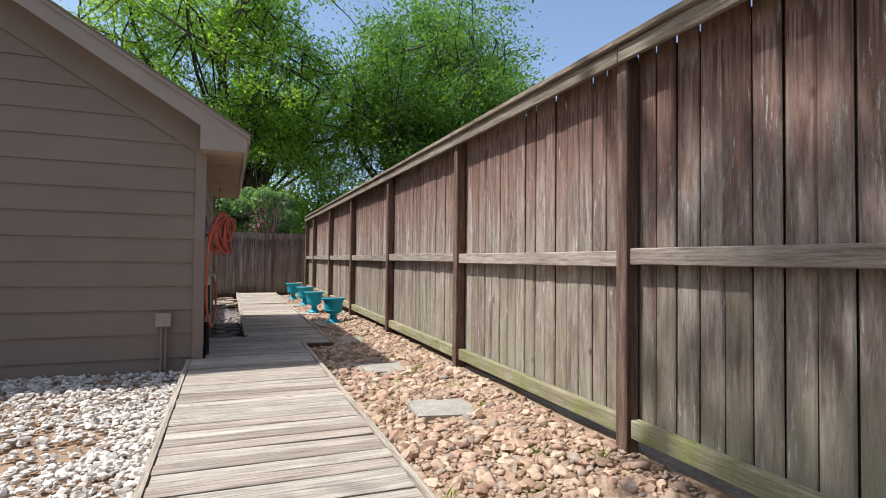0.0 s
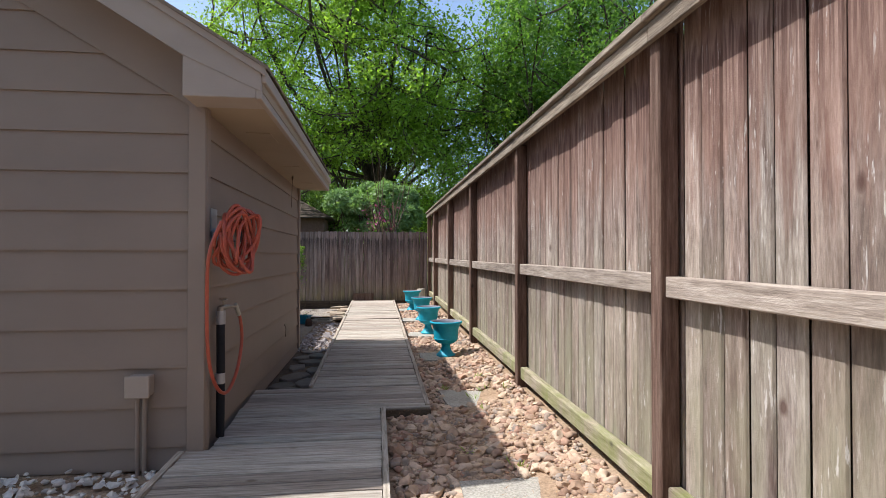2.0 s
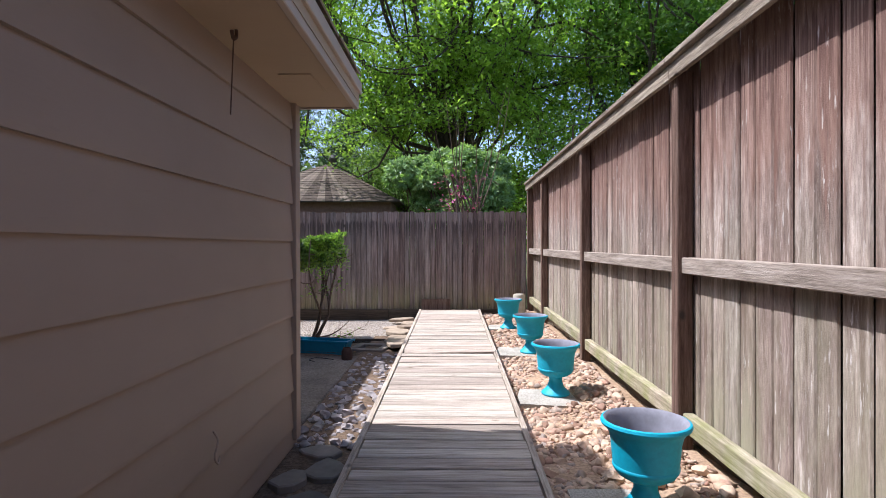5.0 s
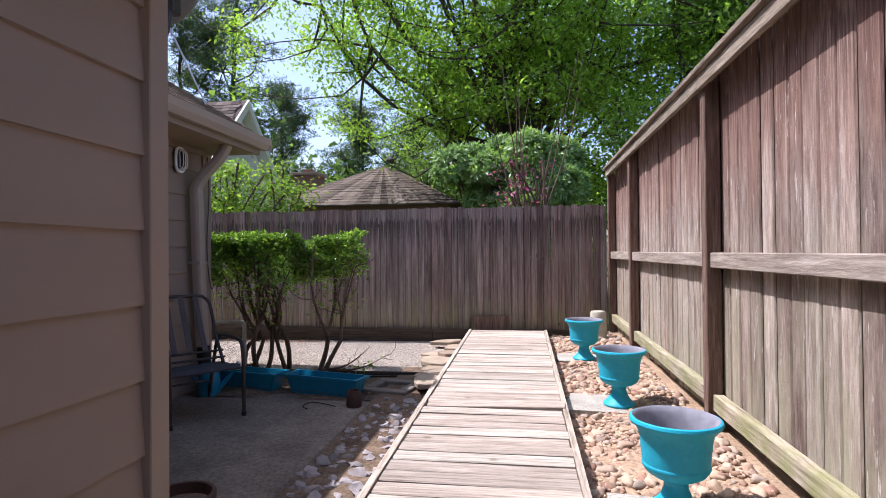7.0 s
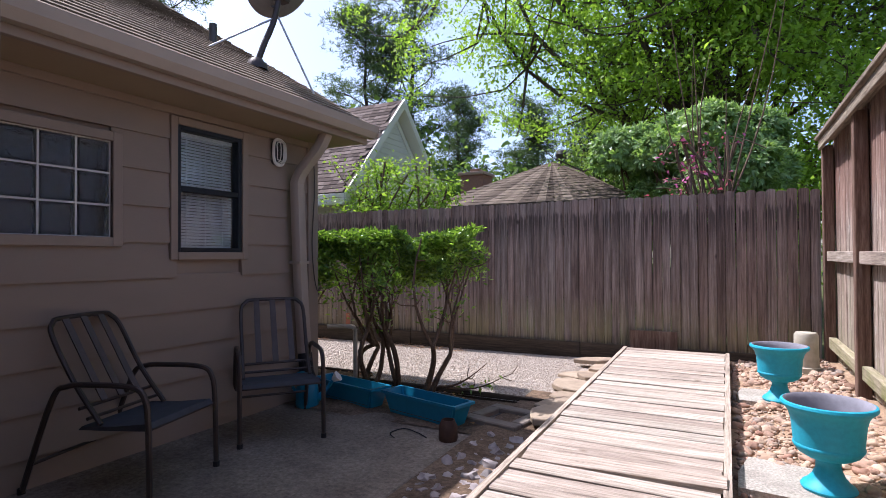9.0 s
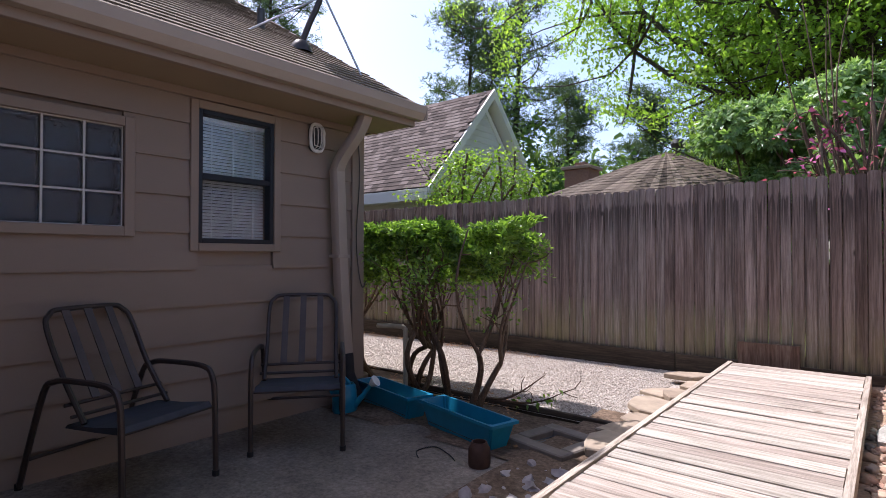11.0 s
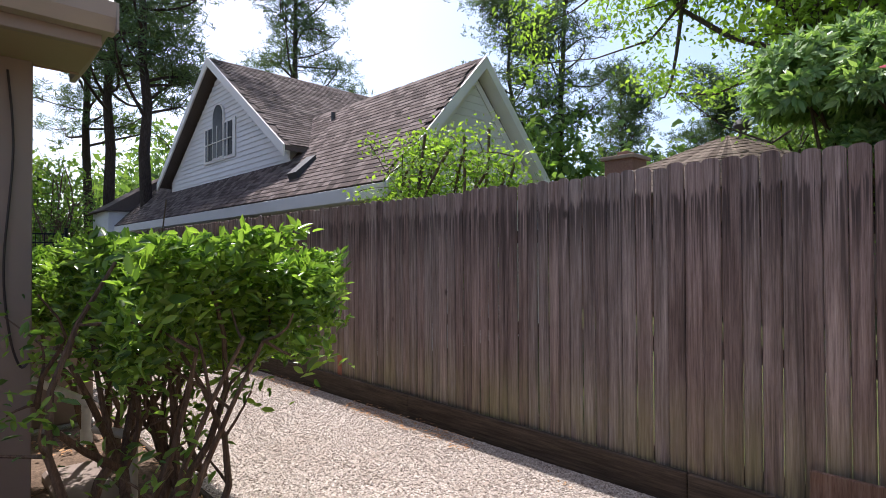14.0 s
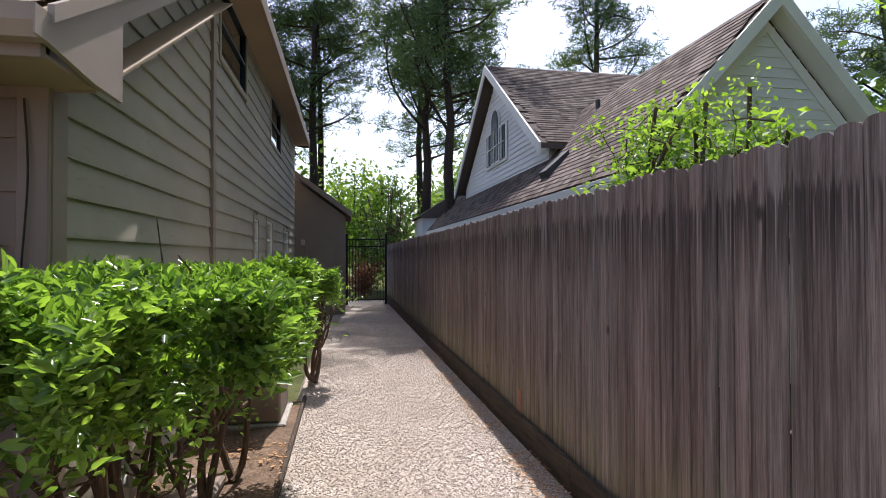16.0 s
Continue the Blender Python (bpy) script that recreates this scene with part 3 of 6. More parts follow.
def lap_wall(name, label, material, plane, axis, out, a, b, top, z0=0.1, zmax=2.5, holes=(), trims=(), depth=0.16, backing=True, laps=LAPS):
    """A sided wall. axis: the way it runs; plane: its face; out: +1 or -1, the side it faces; top(a): roof height along it; holes: (a0, a1, z0, z1)."""
    w = thing(name, (0, 0, 0), 0, label, "wall", kind="structure")

    def add(s, p0, p1, q0, q1, r0, r1):
        s.box(*((p0, p1, min(q0, q1), max(q0, q1)) if axis == "x" else (min(q0, q1), max(q0, q1), p0, p1)), r0, r1)

    s = Shape()
    cuts = sorted({a, b, *[c for h in holes for c in h[:2]]})
    for c0, c1 in zip(cuts, cuts[1:]):
        mid = (c0 + c1) / 2
        spans = [(z0, zmax)]
        for h in holes:
            if h[0] <= mid <= h[1]:
                spans = [q for u, v in spans for q in ((u, min(v, h[2])), (max(u, h[3]), v)) if q[1] - q[0] > 0.01]
        for u, v in spans:
            k = 1 if abs(top(c0) - top(c1)) < 1e-6 else 24
            for j in range(k):
                d0, d1 = c0 + (c1 - c0) * j / k, c0 + (c1 - c0) * (j + 1) / k
                t = min(v, top(d0), top(d1))
                if t > u:
                    add(s, d0, d1, plane - out * depth, plane - out * 0.02, u, t)
    if backing:
        part("wall_core", s, material, w)
    zs = [z0] + [z for z in laps if z0 + 0.03 < z < zmax] + [zmax]
    for u, v in zip(zs, zs[1:]):
        runs = [(a, b)]
        for h in holes:
            if h[2] < v - 0.02 and h[3] > u + 0.02:
                runs = [q for p0, p1 in runs for q in ((p0, min(p1, h[0])), (max(p0, h[1]), p1)) if q[1] - q[0] > 0.02]
        for p0, p1 in runs:
            # the board stops where the roof cuts it off
            k = 60
            ok = [p0 + (p1 - p0) * j / k for j in range(k + 1) if top(p0 + (p1 - p0) * j / k) >= u + 0.05]
            if len(ok) < 2:
                continue
            e0, e1 = ok[0], ok[-1]
            outline = [(plane - out * 0.02, u - 0.018), (plane + out * 0.019, u - 0.018), (plane + out * 0.019, u), (plane, v + 0.004), (plane - out * 0.02, v + 0.004)]
            q = Shape().prism(outline, "x" if axis == "x" else "y", e0, e1)
            part("siding_board", q, material, w)
    for t in trims:
        part("corner_trim", t, M["trim"], w)
    return w


# front wing: gable towards the start of the walk, eave above the boardwalk
def roof_a(x):
    return 2.50 + 0.61 * (0.32 - x) if x > -3.7 else 2.50 + 0.61 * (4.02 + (x + 3.7))


lap_wall("wall_south", "tan lap-sided gable wall of the house in shade", M["siding"], 6.23, "x", -1, -7.4, -0.1, lambda x: roof_a(x) - 0.12, 0.1, 5.0,
         trims=[Shape().box(-0.165, -0.06, 6.19, 6.225, 0.16, 2.40, 0.004)])
lap_wall("wall_east", "tan lap-sided side wall of the house beside the boardwalk", M["siding"], -0.1, "y", 1, 6.23, 10.44, lambda y: 2.42, 0.12, 2.42,
         trims=[Shape().box(-0.098, -0.06, 6.228, 6.30, 0.16, 2.40, 0.004), Shape().box(-0.1, -0.06, 10.36, 10.455, 0.14, 2.40, 0.004)])
lap_wall("wall_recess", "tan lap-sided wall closing the patio recess", M["siding"], 10.44, "x", 1, -1.97, -0.1, lambda x: 2.5, 0.05, 2.5)
WIN = (12.30, 12.87, 1.40, 2.295)
BLK = (10.84, 11.85, 1.49, 2.09)
lap_wall("wall_patio", "tan lap-sided patio wall with two windows", M["siding"], -1.97, "y", 1, 10.44, 13.72, lambda y: 2.5, 0.08, 2.5, holes=(WIN, BLK), laps=[0.28 + 0.24 * i for i in range(12)],
         trims=[Shape().box(-1.965, -1.935, 13.62, 13.75, 0.1, 2.46, 0.004)])


def roof_b(x):
    return 2.56 + 0.6 * (-1.47 - x)


LW = [(-6.85, -5.35, 3.8, 4.62), (-10.8, -9.3, 3.72, 4.55)]
LS = [(-7.9, -7.5, 1.55, 2.2), (-9.5, -8.8, 1.6, 2.25), (-12.3, -11.4, 1.7, 2.2)]
lap_wall("wall_north_low", "worn khaki lap-sided wall along the gravel path", M["siding_lane"], 13.72, "x", 1, -5.0, -1.97, lambda x: roof_b(x) - 0.1, 0.05, 4.6, laps=[0.2 + 0.195 * i for i in range(30)],
         trims=[Shape().box(-2.1, -1.965, 13.722, 13.755, 0.1, 2.42, 0.004), Shape().box(-5.06, -4.94, 13.722, 13.765, 0.1, 4.5, 0.004)])
lap_wall("wall_north_high", "two-storey worn khaki lap-sided wall with dark windows", M["siding_lane"], 13.72, "x", 1, -14.0, -5.0, lambda x: 4.75, 0.05, 4.75, holes=LW + LS, laps=[0.2 + 0.195 * i for i in range(30)])
gable_top = lambda y: 4.85 + 0.5 * min(13.9 - y, y - 4.4)
lap_wall("wall_upper_east", "upper storey gable wall above the low roof", M["siding"], -5.0, "y", 1, 6.5, 13.72, gable_top, 3.9, 7.2)
for nm, box in (("wall_south_inner", (-14.0, -7.4, 6.0, 6.16, 0, 4.7)), ("wall_west", (-14.1, -13.95, 6.0, 13.72, 0, 4.75))):
    whole(nm, Shape().box(*box), M["siding"], "plain tan wall closing the house", "wall", kind="structure")
whole("foundation", Shape().box(-7.3, -0.13, 6.26, 10.42, -0.06, 0.14), M["foundation"], "painted concrete foundation of the house", "foundation", kind="structure")


def shingle_run(roof, x0, x1, y0, y1, surface, along, course, tab, material, limit, rng, lift=0.012, rise=None):
    """Overlapping tabs on a slope. surface(u, v) gives the place for u along the eave and v metres up the slope; the first ones are parts, the rest one mesh."""
    rest = Shape()
    k = 0
    up = (surface(0, 1) - surface(0, 0))
    ex = (surface(1, 0) - surface(0, 0))
    nrm = ex.cross(up).normalized()
    if nrm.z < 0:
        nrm = -nrm
    meshes = []
    for w in (0.82, 0.92, 1.0):
        t = Shape()
        a, b2 = ex * tab * w, up * (course * 1.35)
        base = [Vector(), a, a + b2, b2]
        t.v = [tuple(p + nrm * h) for p, h in zip(base, (lift, lift, 0.002, 0.002))] + [tuple(p + nrm * h) for p, h in zip(base[:2], (0.001, 0.001))]
        t.f = [(0, 1, 2, 3), (4, 5, 1, 0)]
        meshes.append(t)
    data = [t.mesh("shingle", material) for t in meshes]
    v = 0.0
    row = 0
    while v < x1 - course:
        u = y0 - rng.random() * tab
        while u < y1:
            i = rng.integers(3)
            wdt = tab * (0.82, 0.92, 1.0)[i]
            if u >= y0 and u + wdt <= y1 + 0.03:
                p = surface(u, v + 0.012 * rng.random())
                if k < limit:
                    piece("shingle", data[i], roof, Matrix.Translation(p))
                    k += 1
                else:
                    j = len(rest.v)
                    rest.v += [tuple(Vector(q) + p) for q in meshes[i].v]
                    rest.f += [tuple(j + q for q in f) for f in meshes[i].f]
            u += wdt + 0.006
        v += course
        row += 1
    if rest.f:
        tagged(part("shingle_field", rest, material, roof), kind="stuff")


rng = np.random.default_rng(5)
S = 1 / math.hypot(1, 0.61)
# front wing roof
roof = thing("roof_front", (0, 0, 0), 0, "low gable roof with brown shingles and taupe boards", "roof", kind="structure")
for sgn in (1, -1):
    o = [(0.34, 2.50), (-3.7, 2.50 + 0.61 * 4.04), (-3.7, 2.40 + 0.61 * 4.04), (0.34, 2.40)]
    o = [(x if sgn == 1 else -7.4 - x, z) for x, z in o]
    part("roof_deck", Shape().prism(o, "y", 5.95, 10.47), M["soffit"], roof)
part("rake_board", Shape().prism([(0.33, 2.53), (-3.7, 2.53 + 0.61 * 4.03), (-3.7, 2.375 + 0.61 * 4.03), (-0.12, 2.385 + 0.61 * 0.36), (0.33, 2.40)], "y", 5.925, 5.95), M["fascia"], roof)
part("rake_strip", Shape().prism([(0.36, 2.535), (-3.7, 2.535 + 0.61 * 4.06), (-3.7, 2.49 + 0.61 * 4.06), (0.36, 2.49)], "y", 5.905, 5.925), M["fascia"], roof)
part("rake_frieze", Shape().prism([(-0.07, 2.50 + 0.61 * 0.39 - 0.08), (-3.7, 2.50 + 0.61 * 4.02 - 0.08), (-3.7, 2.50 + 0.61 * 4.02 - 0.42), (-0.07, 2.50 + 0.61 * 0.39 - 0.42)], "y", 6.188, 6.206), M["siding"], roof)
part("eave_box", Shape().box(-0.115, 0.30, 5.93, 6.18, 2.36, 2.60, 0.004), M["fascia"], roof)
part("fascia", Shape().box(0.30, 0.335, 5.93, 10.47, 2.355, 2.50, 0.004), M["fascia"], roof)
part("fascia_strip", Shape().box(0.335, 0.36, 5.93, 10.47, 2.455, 2.53, 0.004), M["fascia"], roof)
part("soffit", Shape().box(-0.1, 0.30, 6.18, 10.46, 2.37, 2.385), M["soffit"], roof)
for y in (6.9, 8.45, 9.75):
    part("soffit_vent", Shape().box(0.02, 0.2, y, y + 0.34, 2.364, 2.369, 0.001), M["soffit"], roof)
part("end_board", Shape().box(-0.1, 0.335, 10.47, 10.49, 2.36, 2.56, 0.003), M["fascia"], roof)
part("drip_edge", Shape().prism([(0.375, 2.525), (-3.7, 2.525 + 0.61 * 4.075), (-3.7, 2.545 + 0.61 * 4.075), (0.375, 2.545)], "y", 5.89, 5.95), M["shingle"], roof)
shingle_run(roof, 0, 4.0, 5.89, 10.5, lambda u, v: Vector((0.375 - v * S, u, 2.535 + 0.61 * v * S)), "y", 0.14, 0.22, M["shingle"], 60, rng)

# patio wing roof
roof2 = thing("roof_patio", (0, 0, 0), 0, "low shingled roof over the patio wing with a taupe gutter", "roof", kind="structure")
part("roof_deck", Shape().prism([(-1.47, 2.555), (-5.0, 2.555 + 0.6 * 3.53), (-5.0, 2.46 + 0.6 * 3.53), (-1.47, 2.46)], "y", 6.6, 13.93), M["soffit"], roof2)
part("gutter", Shape().prism([(-1.50, 2.56), (-1.50, 2.45), (-1.44, 2.45), (-1.405, 2.50), (-1.395, 2.56), (-1.41, 2.56), (-1.45, 2.47), (-1.485, 2.47), (-1.485, 2.56)], "y", 10.5, 13.96), M["fascia"], roof2)
part("gutter_end", Shape().box(-1.50, -1.395, 13.96, 13.968, 2.45, 2.56), M["fascia"], roof2)
part("fascia", Shape().box(-1.545, -1.505, 10.46, 13.93, 2.40, 2.555, 0.003), M["trim"], roof2)
part("soffit", Shape().box(-1.97, -1.545, 10.44, 13.93, 2.41, 2.425), M["soffit"], roof2)
part("frieze_board", Shape().box(-1.965, -1.94, 10.46, 13.62, 2.358, 2.41, 0.003), M["trim"], roof2)
part("rake_board", Shape().prism([(-1.50, 2.57), (-5.0, 2.57 + 0.6 * 3.5), (-5.0, 2.40 + 0.6 * 3.5), (-2.2, 2.40 + 0.6 * 0.7), (-2.2, 2.42), (-1.9, 2.42), (-1.50, 2.46)], "y", 13.93, 13.955), M["fascia"], roof2)
part("rake_strip", Shape().prism([(-1.50, 2.60), (-5.0, 2.60 + 0.6 * 3.5), (-5.0, 2.53 + 0.6 * 3.5), (-1.50, 2.53)], "y", 13.955, 13.98), M["fascia"], roof2)
part("end_soffit", Shape().prism([(-1.97, 2.40), (-5.0, 2.40 + 0.6 * 3.0), (-5.0, 2.415 + 0.6 * 3.0), (-1.97, 2.415)], "y", 13.73, 13.93), M["soffit"], roof2)
S2 = 1 / math.hypot(1, 0.6)
shingle_run(roof2, 0, 4.0, 9.2, 13.97, lambda u, v: Vector((-1.46 - v * S2, u, 2.568 + 0.6 * v * S2)), "y", 0.13, 0.19, M["shingle"], 300, rng, 0.016)

# two-storey roof
roof3 = thing("roof_two_storey", (0, 0, 0), 0, "shingled roof of the two-storey part with deep eaves", "roof", kind="structure")
for sgn in (0, 1):
    o = [(14.1, 4.62), (9.15, 4.62 + 0.5 * 4.95), (9.15, 4.75 + 0.5 * 4.95), (14.1, 4.75)]
    part("roof_deck", Shape().prism([(y if not sgn else 18.3 - y, z) for y, z in o], "x", -14.2, -4.85), M["shingle"], roof3)
part("soffit", Shape().box(-14.15, -4.9, 13.72, 14.08, 4.60, 4.615), M["soffit"], roof3)
part("fascia", Shape().box(-14.2, -4.85, 14.08, 14.11, 4.56, 4.75, 0.004), M["trim"], roof3)
# far garage end beside the gate
garage = thing("garage_wing", (0, 0, 0), 0, "brown sided garage end with a sloping roof by the gate", "garage", kind="structure")
part("wall", Shape().prism([(13.0, 0), (15.05, 0), (15.05, 2.75), (13.7, 3.75), (13.0, 3.75)], "x", -17.5, -14.6), M["siding"], garage)
part("roof", Shape().prism([(15.2, 2.72), (13.6, 3.9), (13.6, 4.05), (15.25, 2.86)], "x", -17.6, -14.4), M["trim"], garage)
part("door", Shape().box(-14.598, -14.57, 13.95, 14.75, 0.05, 2.1, 0.006), M["trim"], garage, "brown garage side door")
part("lamp", Shape().box(-14.6, -14.5, 13.85, 13.95, 1.95, 2.1, 0.01), M["beige_plastic"], garage, "small wall lamp")


# ---- windows ----
def window(name, label, axis_y, x, y0, y1, z0, z1, sash, glass_mat, casing=None, blinds=False, interior=True):
    """A window in a wall that faces +x (axis_y True, y along) or +y (False, x along)."""
    w = thing(name, (x, (y0 + y1) / 2, 0) if axis_y else ((y0 + y1) / 2, x, 0), 0 if axis_y else 90, label, "window", kind="structure")
    h = (y1 - y0) / 2

    def bar(nm, a, b, c, d, p0, p1, mat, bev=0.004, label2=""):
        return part(nm, Shape().box(p0, p1, a, b, c, d, bev), mat, w, label2)

    if casing:
        k, mat = casing
        bar("casing", -h - k, -h, z0 - k, z1 + k, 0.0, 0.03, mat)
        bar("casing", h, h + k, z0 - k, z1 + k, 0.0, 0.03, mat)
        bar("casing", -h, h, z1, z1 + k, 0.0, 0.03, mat)
        bar("window_sill", -h, h, z0 - k, z0, 0.0, 0.035, mat)
    if sash:
        f = 0.032
        bar("window_frame", -h, -h + f, z0, z1, -0.06, 0.018, sash)
        bar("window_frame", h - f, h, z0, z1, -0.06, 0.018, sash)
        bar("window_frame", -h + f, h - f, z1 - f, z1, -0.06, 0.018, sash)
        bar("window_frame", -h + f, h - f, z0, z0 + f, -0.06, 0.018, sash)
        zm = (z0 + z1) / 2 + 0.0
        bar("meeting_rail", -h + f, h - f, zm - 0.02, zm + 0.02, -0.05, 0.012, sash)
        for a, b in ((z0 + f, zm - 0.02), (zm + 0.02, z1 - f)):
            g = bar("pane", -h + f, h - f, a, b, -0.024, -0.02, glass_mat, 0)
            g.visible_shadow = False
    if blinds:
        bl = part("blind", Shape().box(-0.085, -0.055, -h + 0.034, h - 0.034, z1 - 0.06, z1 - 0.03, 0.003), M["blind"], w, "white slatted blind, lowered")
        slat = Shape().box(-0.012, 0.012, -h + 0.036, h - 0.036, -0.001, 0.001).mesh("slat", M["blind"])
        z = z0 + 0.04
        while z < z1 - 0.06:
            piece("slat", slat, bl, pose(-0.07, 0, z, 0, 52, 0))
            z += 0.0225
        for yy in (-h * 0.55, 0, h * 0.55):
            part("ladder_tape", Shape().box(-0.056, -0.054, yy - 0.004, yy + 0.004, z0 + 0.04, z1 - 0.05), M["blind"], bl)
    # near-black panel: the unlit room's darkness is put into its colour
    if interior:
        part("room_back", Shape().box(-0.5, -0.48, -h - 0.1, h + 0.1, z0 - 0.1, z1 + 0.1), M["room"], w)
    return w


window("window_1", "dark framed sash window with white blinds in the tan wall", True, -1.97, *WIN, M["dark_frame"], M["glass"], (0.055, M["trim"]), True)
# glass block window
bw = window("window_2", "glass block window with white grout in a taupe casing", True, -1.97, *BLK, None, M["block_glass"], (0.06, M["trim"]), False)
# grey sheet added behind the blocks to make the glass look lighter
part("curtain", Shape().box(-0.2, -0.19, -0.56, 0.56, BLK[2] - 0.05, BLK[3] + 0.05), M["pot_inside"], bw, "added grey backing that lightens the glass blocks")
yb = BLK[0] - (BLK[0] + BLK[1]) / 2
block = Shape().box(-0.08, 0.0, 0.008, 0.194, 0.008, 0.192, 0.012).mesh("glass_block", M["block_glass"])
for i in range(5):
    for j in range(3):
        piece("glass_block", block, bw, pose(0, yb + i * 0.202, BLK[2] + j * 0.2))
for i in range(6):
    part("grout_line", Shape().box(-0.06, -0.004, yb + i * 0.202 - 0.006, yb + i * 0.202 + 0.006, BLK[2], BLK[3]), M["grout"], bw)
for j in range(4):
    part("grout_line", Shape().box(-0.058, -0.006, yb, -yb, BLK[2] + j * 0.2 - 0.006, BLK[2] + j * 0.2 + 0.006), M["grout"], bw)
for i, (a, b, c, d) in enumerate(LW + LS):
    window("window_%d" % (i + 3), "dark upper window in the khaki wall" if i < 2 else "small window with pale frame in the khaki wall", False, 13.72, a, b, c, d, M["dark_frame"] if i < 2 else M["white_trim"], M["glass"], (0.06, M["siding_lane"]))

# ---- boardwalk ----
walkway = thing("boardwalk", (0, 0, 0), 0, "bleached wooden boardwalk of cross planks with edge strips", "boardwalk", kind="structure")
rnd = random.Random(3)
plank_shapes = []
for k in range(5):
    s = Shape()
    nx = 8
    for i in range(nx + 1):
        x = i / nx - 0.5
        wv = 0.012 * noise.noise(Vector((x * 3, k * 5.1, 0)))
        sag = 0.05 * noise.noise(Vector((x * 2.2, k * 3.3, 4)))
        s.v += [(x, -0.5 + wv, sag), (x, -0.44 + wv, 0.16 + sag), (x, 0.44 + wv, 0.16 + sag), (x, 0.5 + wv, sag), (x, 0.5, -1 + sag), (x, -0.5, -1 + sag)]
    for i in range(nx):
        o = i * 6
        s.f += [(o + j, o + (j + 1) % 6, o + 6 + (j + 1) % 6, o + 6 + j) for j in range(6)]
    s.f += [tuple(range(6)), tuple(reversed(range(nx * 6, nx * 6 + 6)))]
    plank_shapes.append(s.mesh("plank", M["deck"]))


def planks(y0, y1, x0, x1, wide=0.139, gap=0.011, lift=0.0):
    y = y0
    while y + wide * 0.5 < y1:
        c = y + wide / 2
        m = pose((x0 + x1) / 2 + rnd.uniform(-0.006, 0.006), c, D(c) - 0.004 + lift + rnd.uniform(-0.003, 0.004), 0.745 + rnd.uniform(-0.7, 0.7), rnd.uniform(-0.25, 0.25), rnd.uniform(-0.35, 0.35))
        if abs(c - 12.62) < 0.1:
            m = pose((x0 + x1) / 2 + 0.02, c, D(c) + 0.016, 5.5, -0.9, 0.9)
        piece("plank", rnd.choice(plank_shapes), walkway, m @ Matrix.Diagonal((x1 - x0 - 0.006, wide - gap, 0.028, 1)))
        y += wide


planks(-2.4, 6.16, -0.17, 1.05)
planks(6.16, 7.0, -0.04, 1.05)
planks(7.0, 7.72, -0.06, 1.45)
planks(7.72, 16.20, 0.43, 1.41)


def edge(x, y0, y1, top=0.012, w=0.036, h=0.09):
    s = Shape()
    s.prism([(x - w / 2, D(y0) - h), (x + w / 2, D(y0) - h), (x + w / 2, D(y0) + top), (x - w / 2, D(y0) + top)], "y", y0, y1)
    for i in range(4):
        v = s.v[4 + i]
        s.v[4 + i] = (v[0], v[1], v[2] + D(y1) - D(y0))
    part("edge_strip", s, M["deck_edge"], walkway)


edge(-0.19, -2.4, 6.17)
edge(1.07, -2.4, 6.985)
edge(0.412, 7.74, 16.20)
edge(1.43, 7.03, 16.20)
part("end_joist", Shape().box(1.05, 1.45, 6.965, 7.0, 0.08, D(7) - 0.012, 0.004), M["joist"], walkway)
part("end_joist", Shape().box(0.41, 1.43, 16.20, 16.235, 0.12, D(16.1) - 0.004, 0.004), M["deck_edge"], walkway)
for x in (-0.05, 0.95, 0.46, 1.38):
    y0, y1 = ((-2.4, 6.9) if x in (-0.05, 0.95) else (7.05, 16.1))
    s = Shape().prism([(x - 0.02, D(y0) - 0.13), (x + 0.02, D(y0) - 0.13), (x + 0.02, D(y0) - 0.036), (x - 0.02, D(y0) - 0.036)], "y", y0, y1)
    for i in range(4):
        v = s.v[4 + i]
        s.v[4 + i] = (v[0], v[1], v[2] + D(y1) - D(y0))
    part("joist", s, M["joist"], walkway)

# ---- tall fence ----
tall = thing("tall_fence", (0, 0, 0), 0, "tall weathered red-brown board fence with posts and grey rails", "fence", kind="structure")
POSTS = [-2.35, 0.07, 2.49, 4.98, 7.52, 10.05, 12.42, 14.93, 16.42]


def board_mesh(name, w, h, t, mat, ear=0.0):
    o = [(-w / 2, 0), (w / 2, 0)]
    if ear:
        arc = [math.pi / 2 * k / 4 for k in range(5)]
        o += [(w / 2 - ear + ear * math.cos(a), h - ear * 0.8 + ear * 0.8 * math.sin(a)) for a in arc]
        o += [(-w / 2 + ear - ear * math.sin(a), h - ear * 0.8 + ear * 0.8 * math.cos(a)) for a in arc]
    else:
        o += [(w / 2, h), (-w / 2, h)]
    bm = bmesh.new()
    vs = [bm.verts.new((-t / 2, p, q)) for p, q in o]
    f = bm.faces.new(vs)
    g = bmesh.ops.extrude_face_region(bm, geom=[f])
    for v in g["geom"]:
        if isinstance(v, bmesh.types.BMVert):
            v.co.x += t
    bmesh.ops.bevel(bm, geom=[e for e in bm.edges if abs(e.verts[0].co.z - e.verts[1].co.z) > h * 0.5], offset=0.009, segments=1, affect="EDGES")
    s = Shape()
    s.add_bm(bm)
    return s.mesh(name, mat)


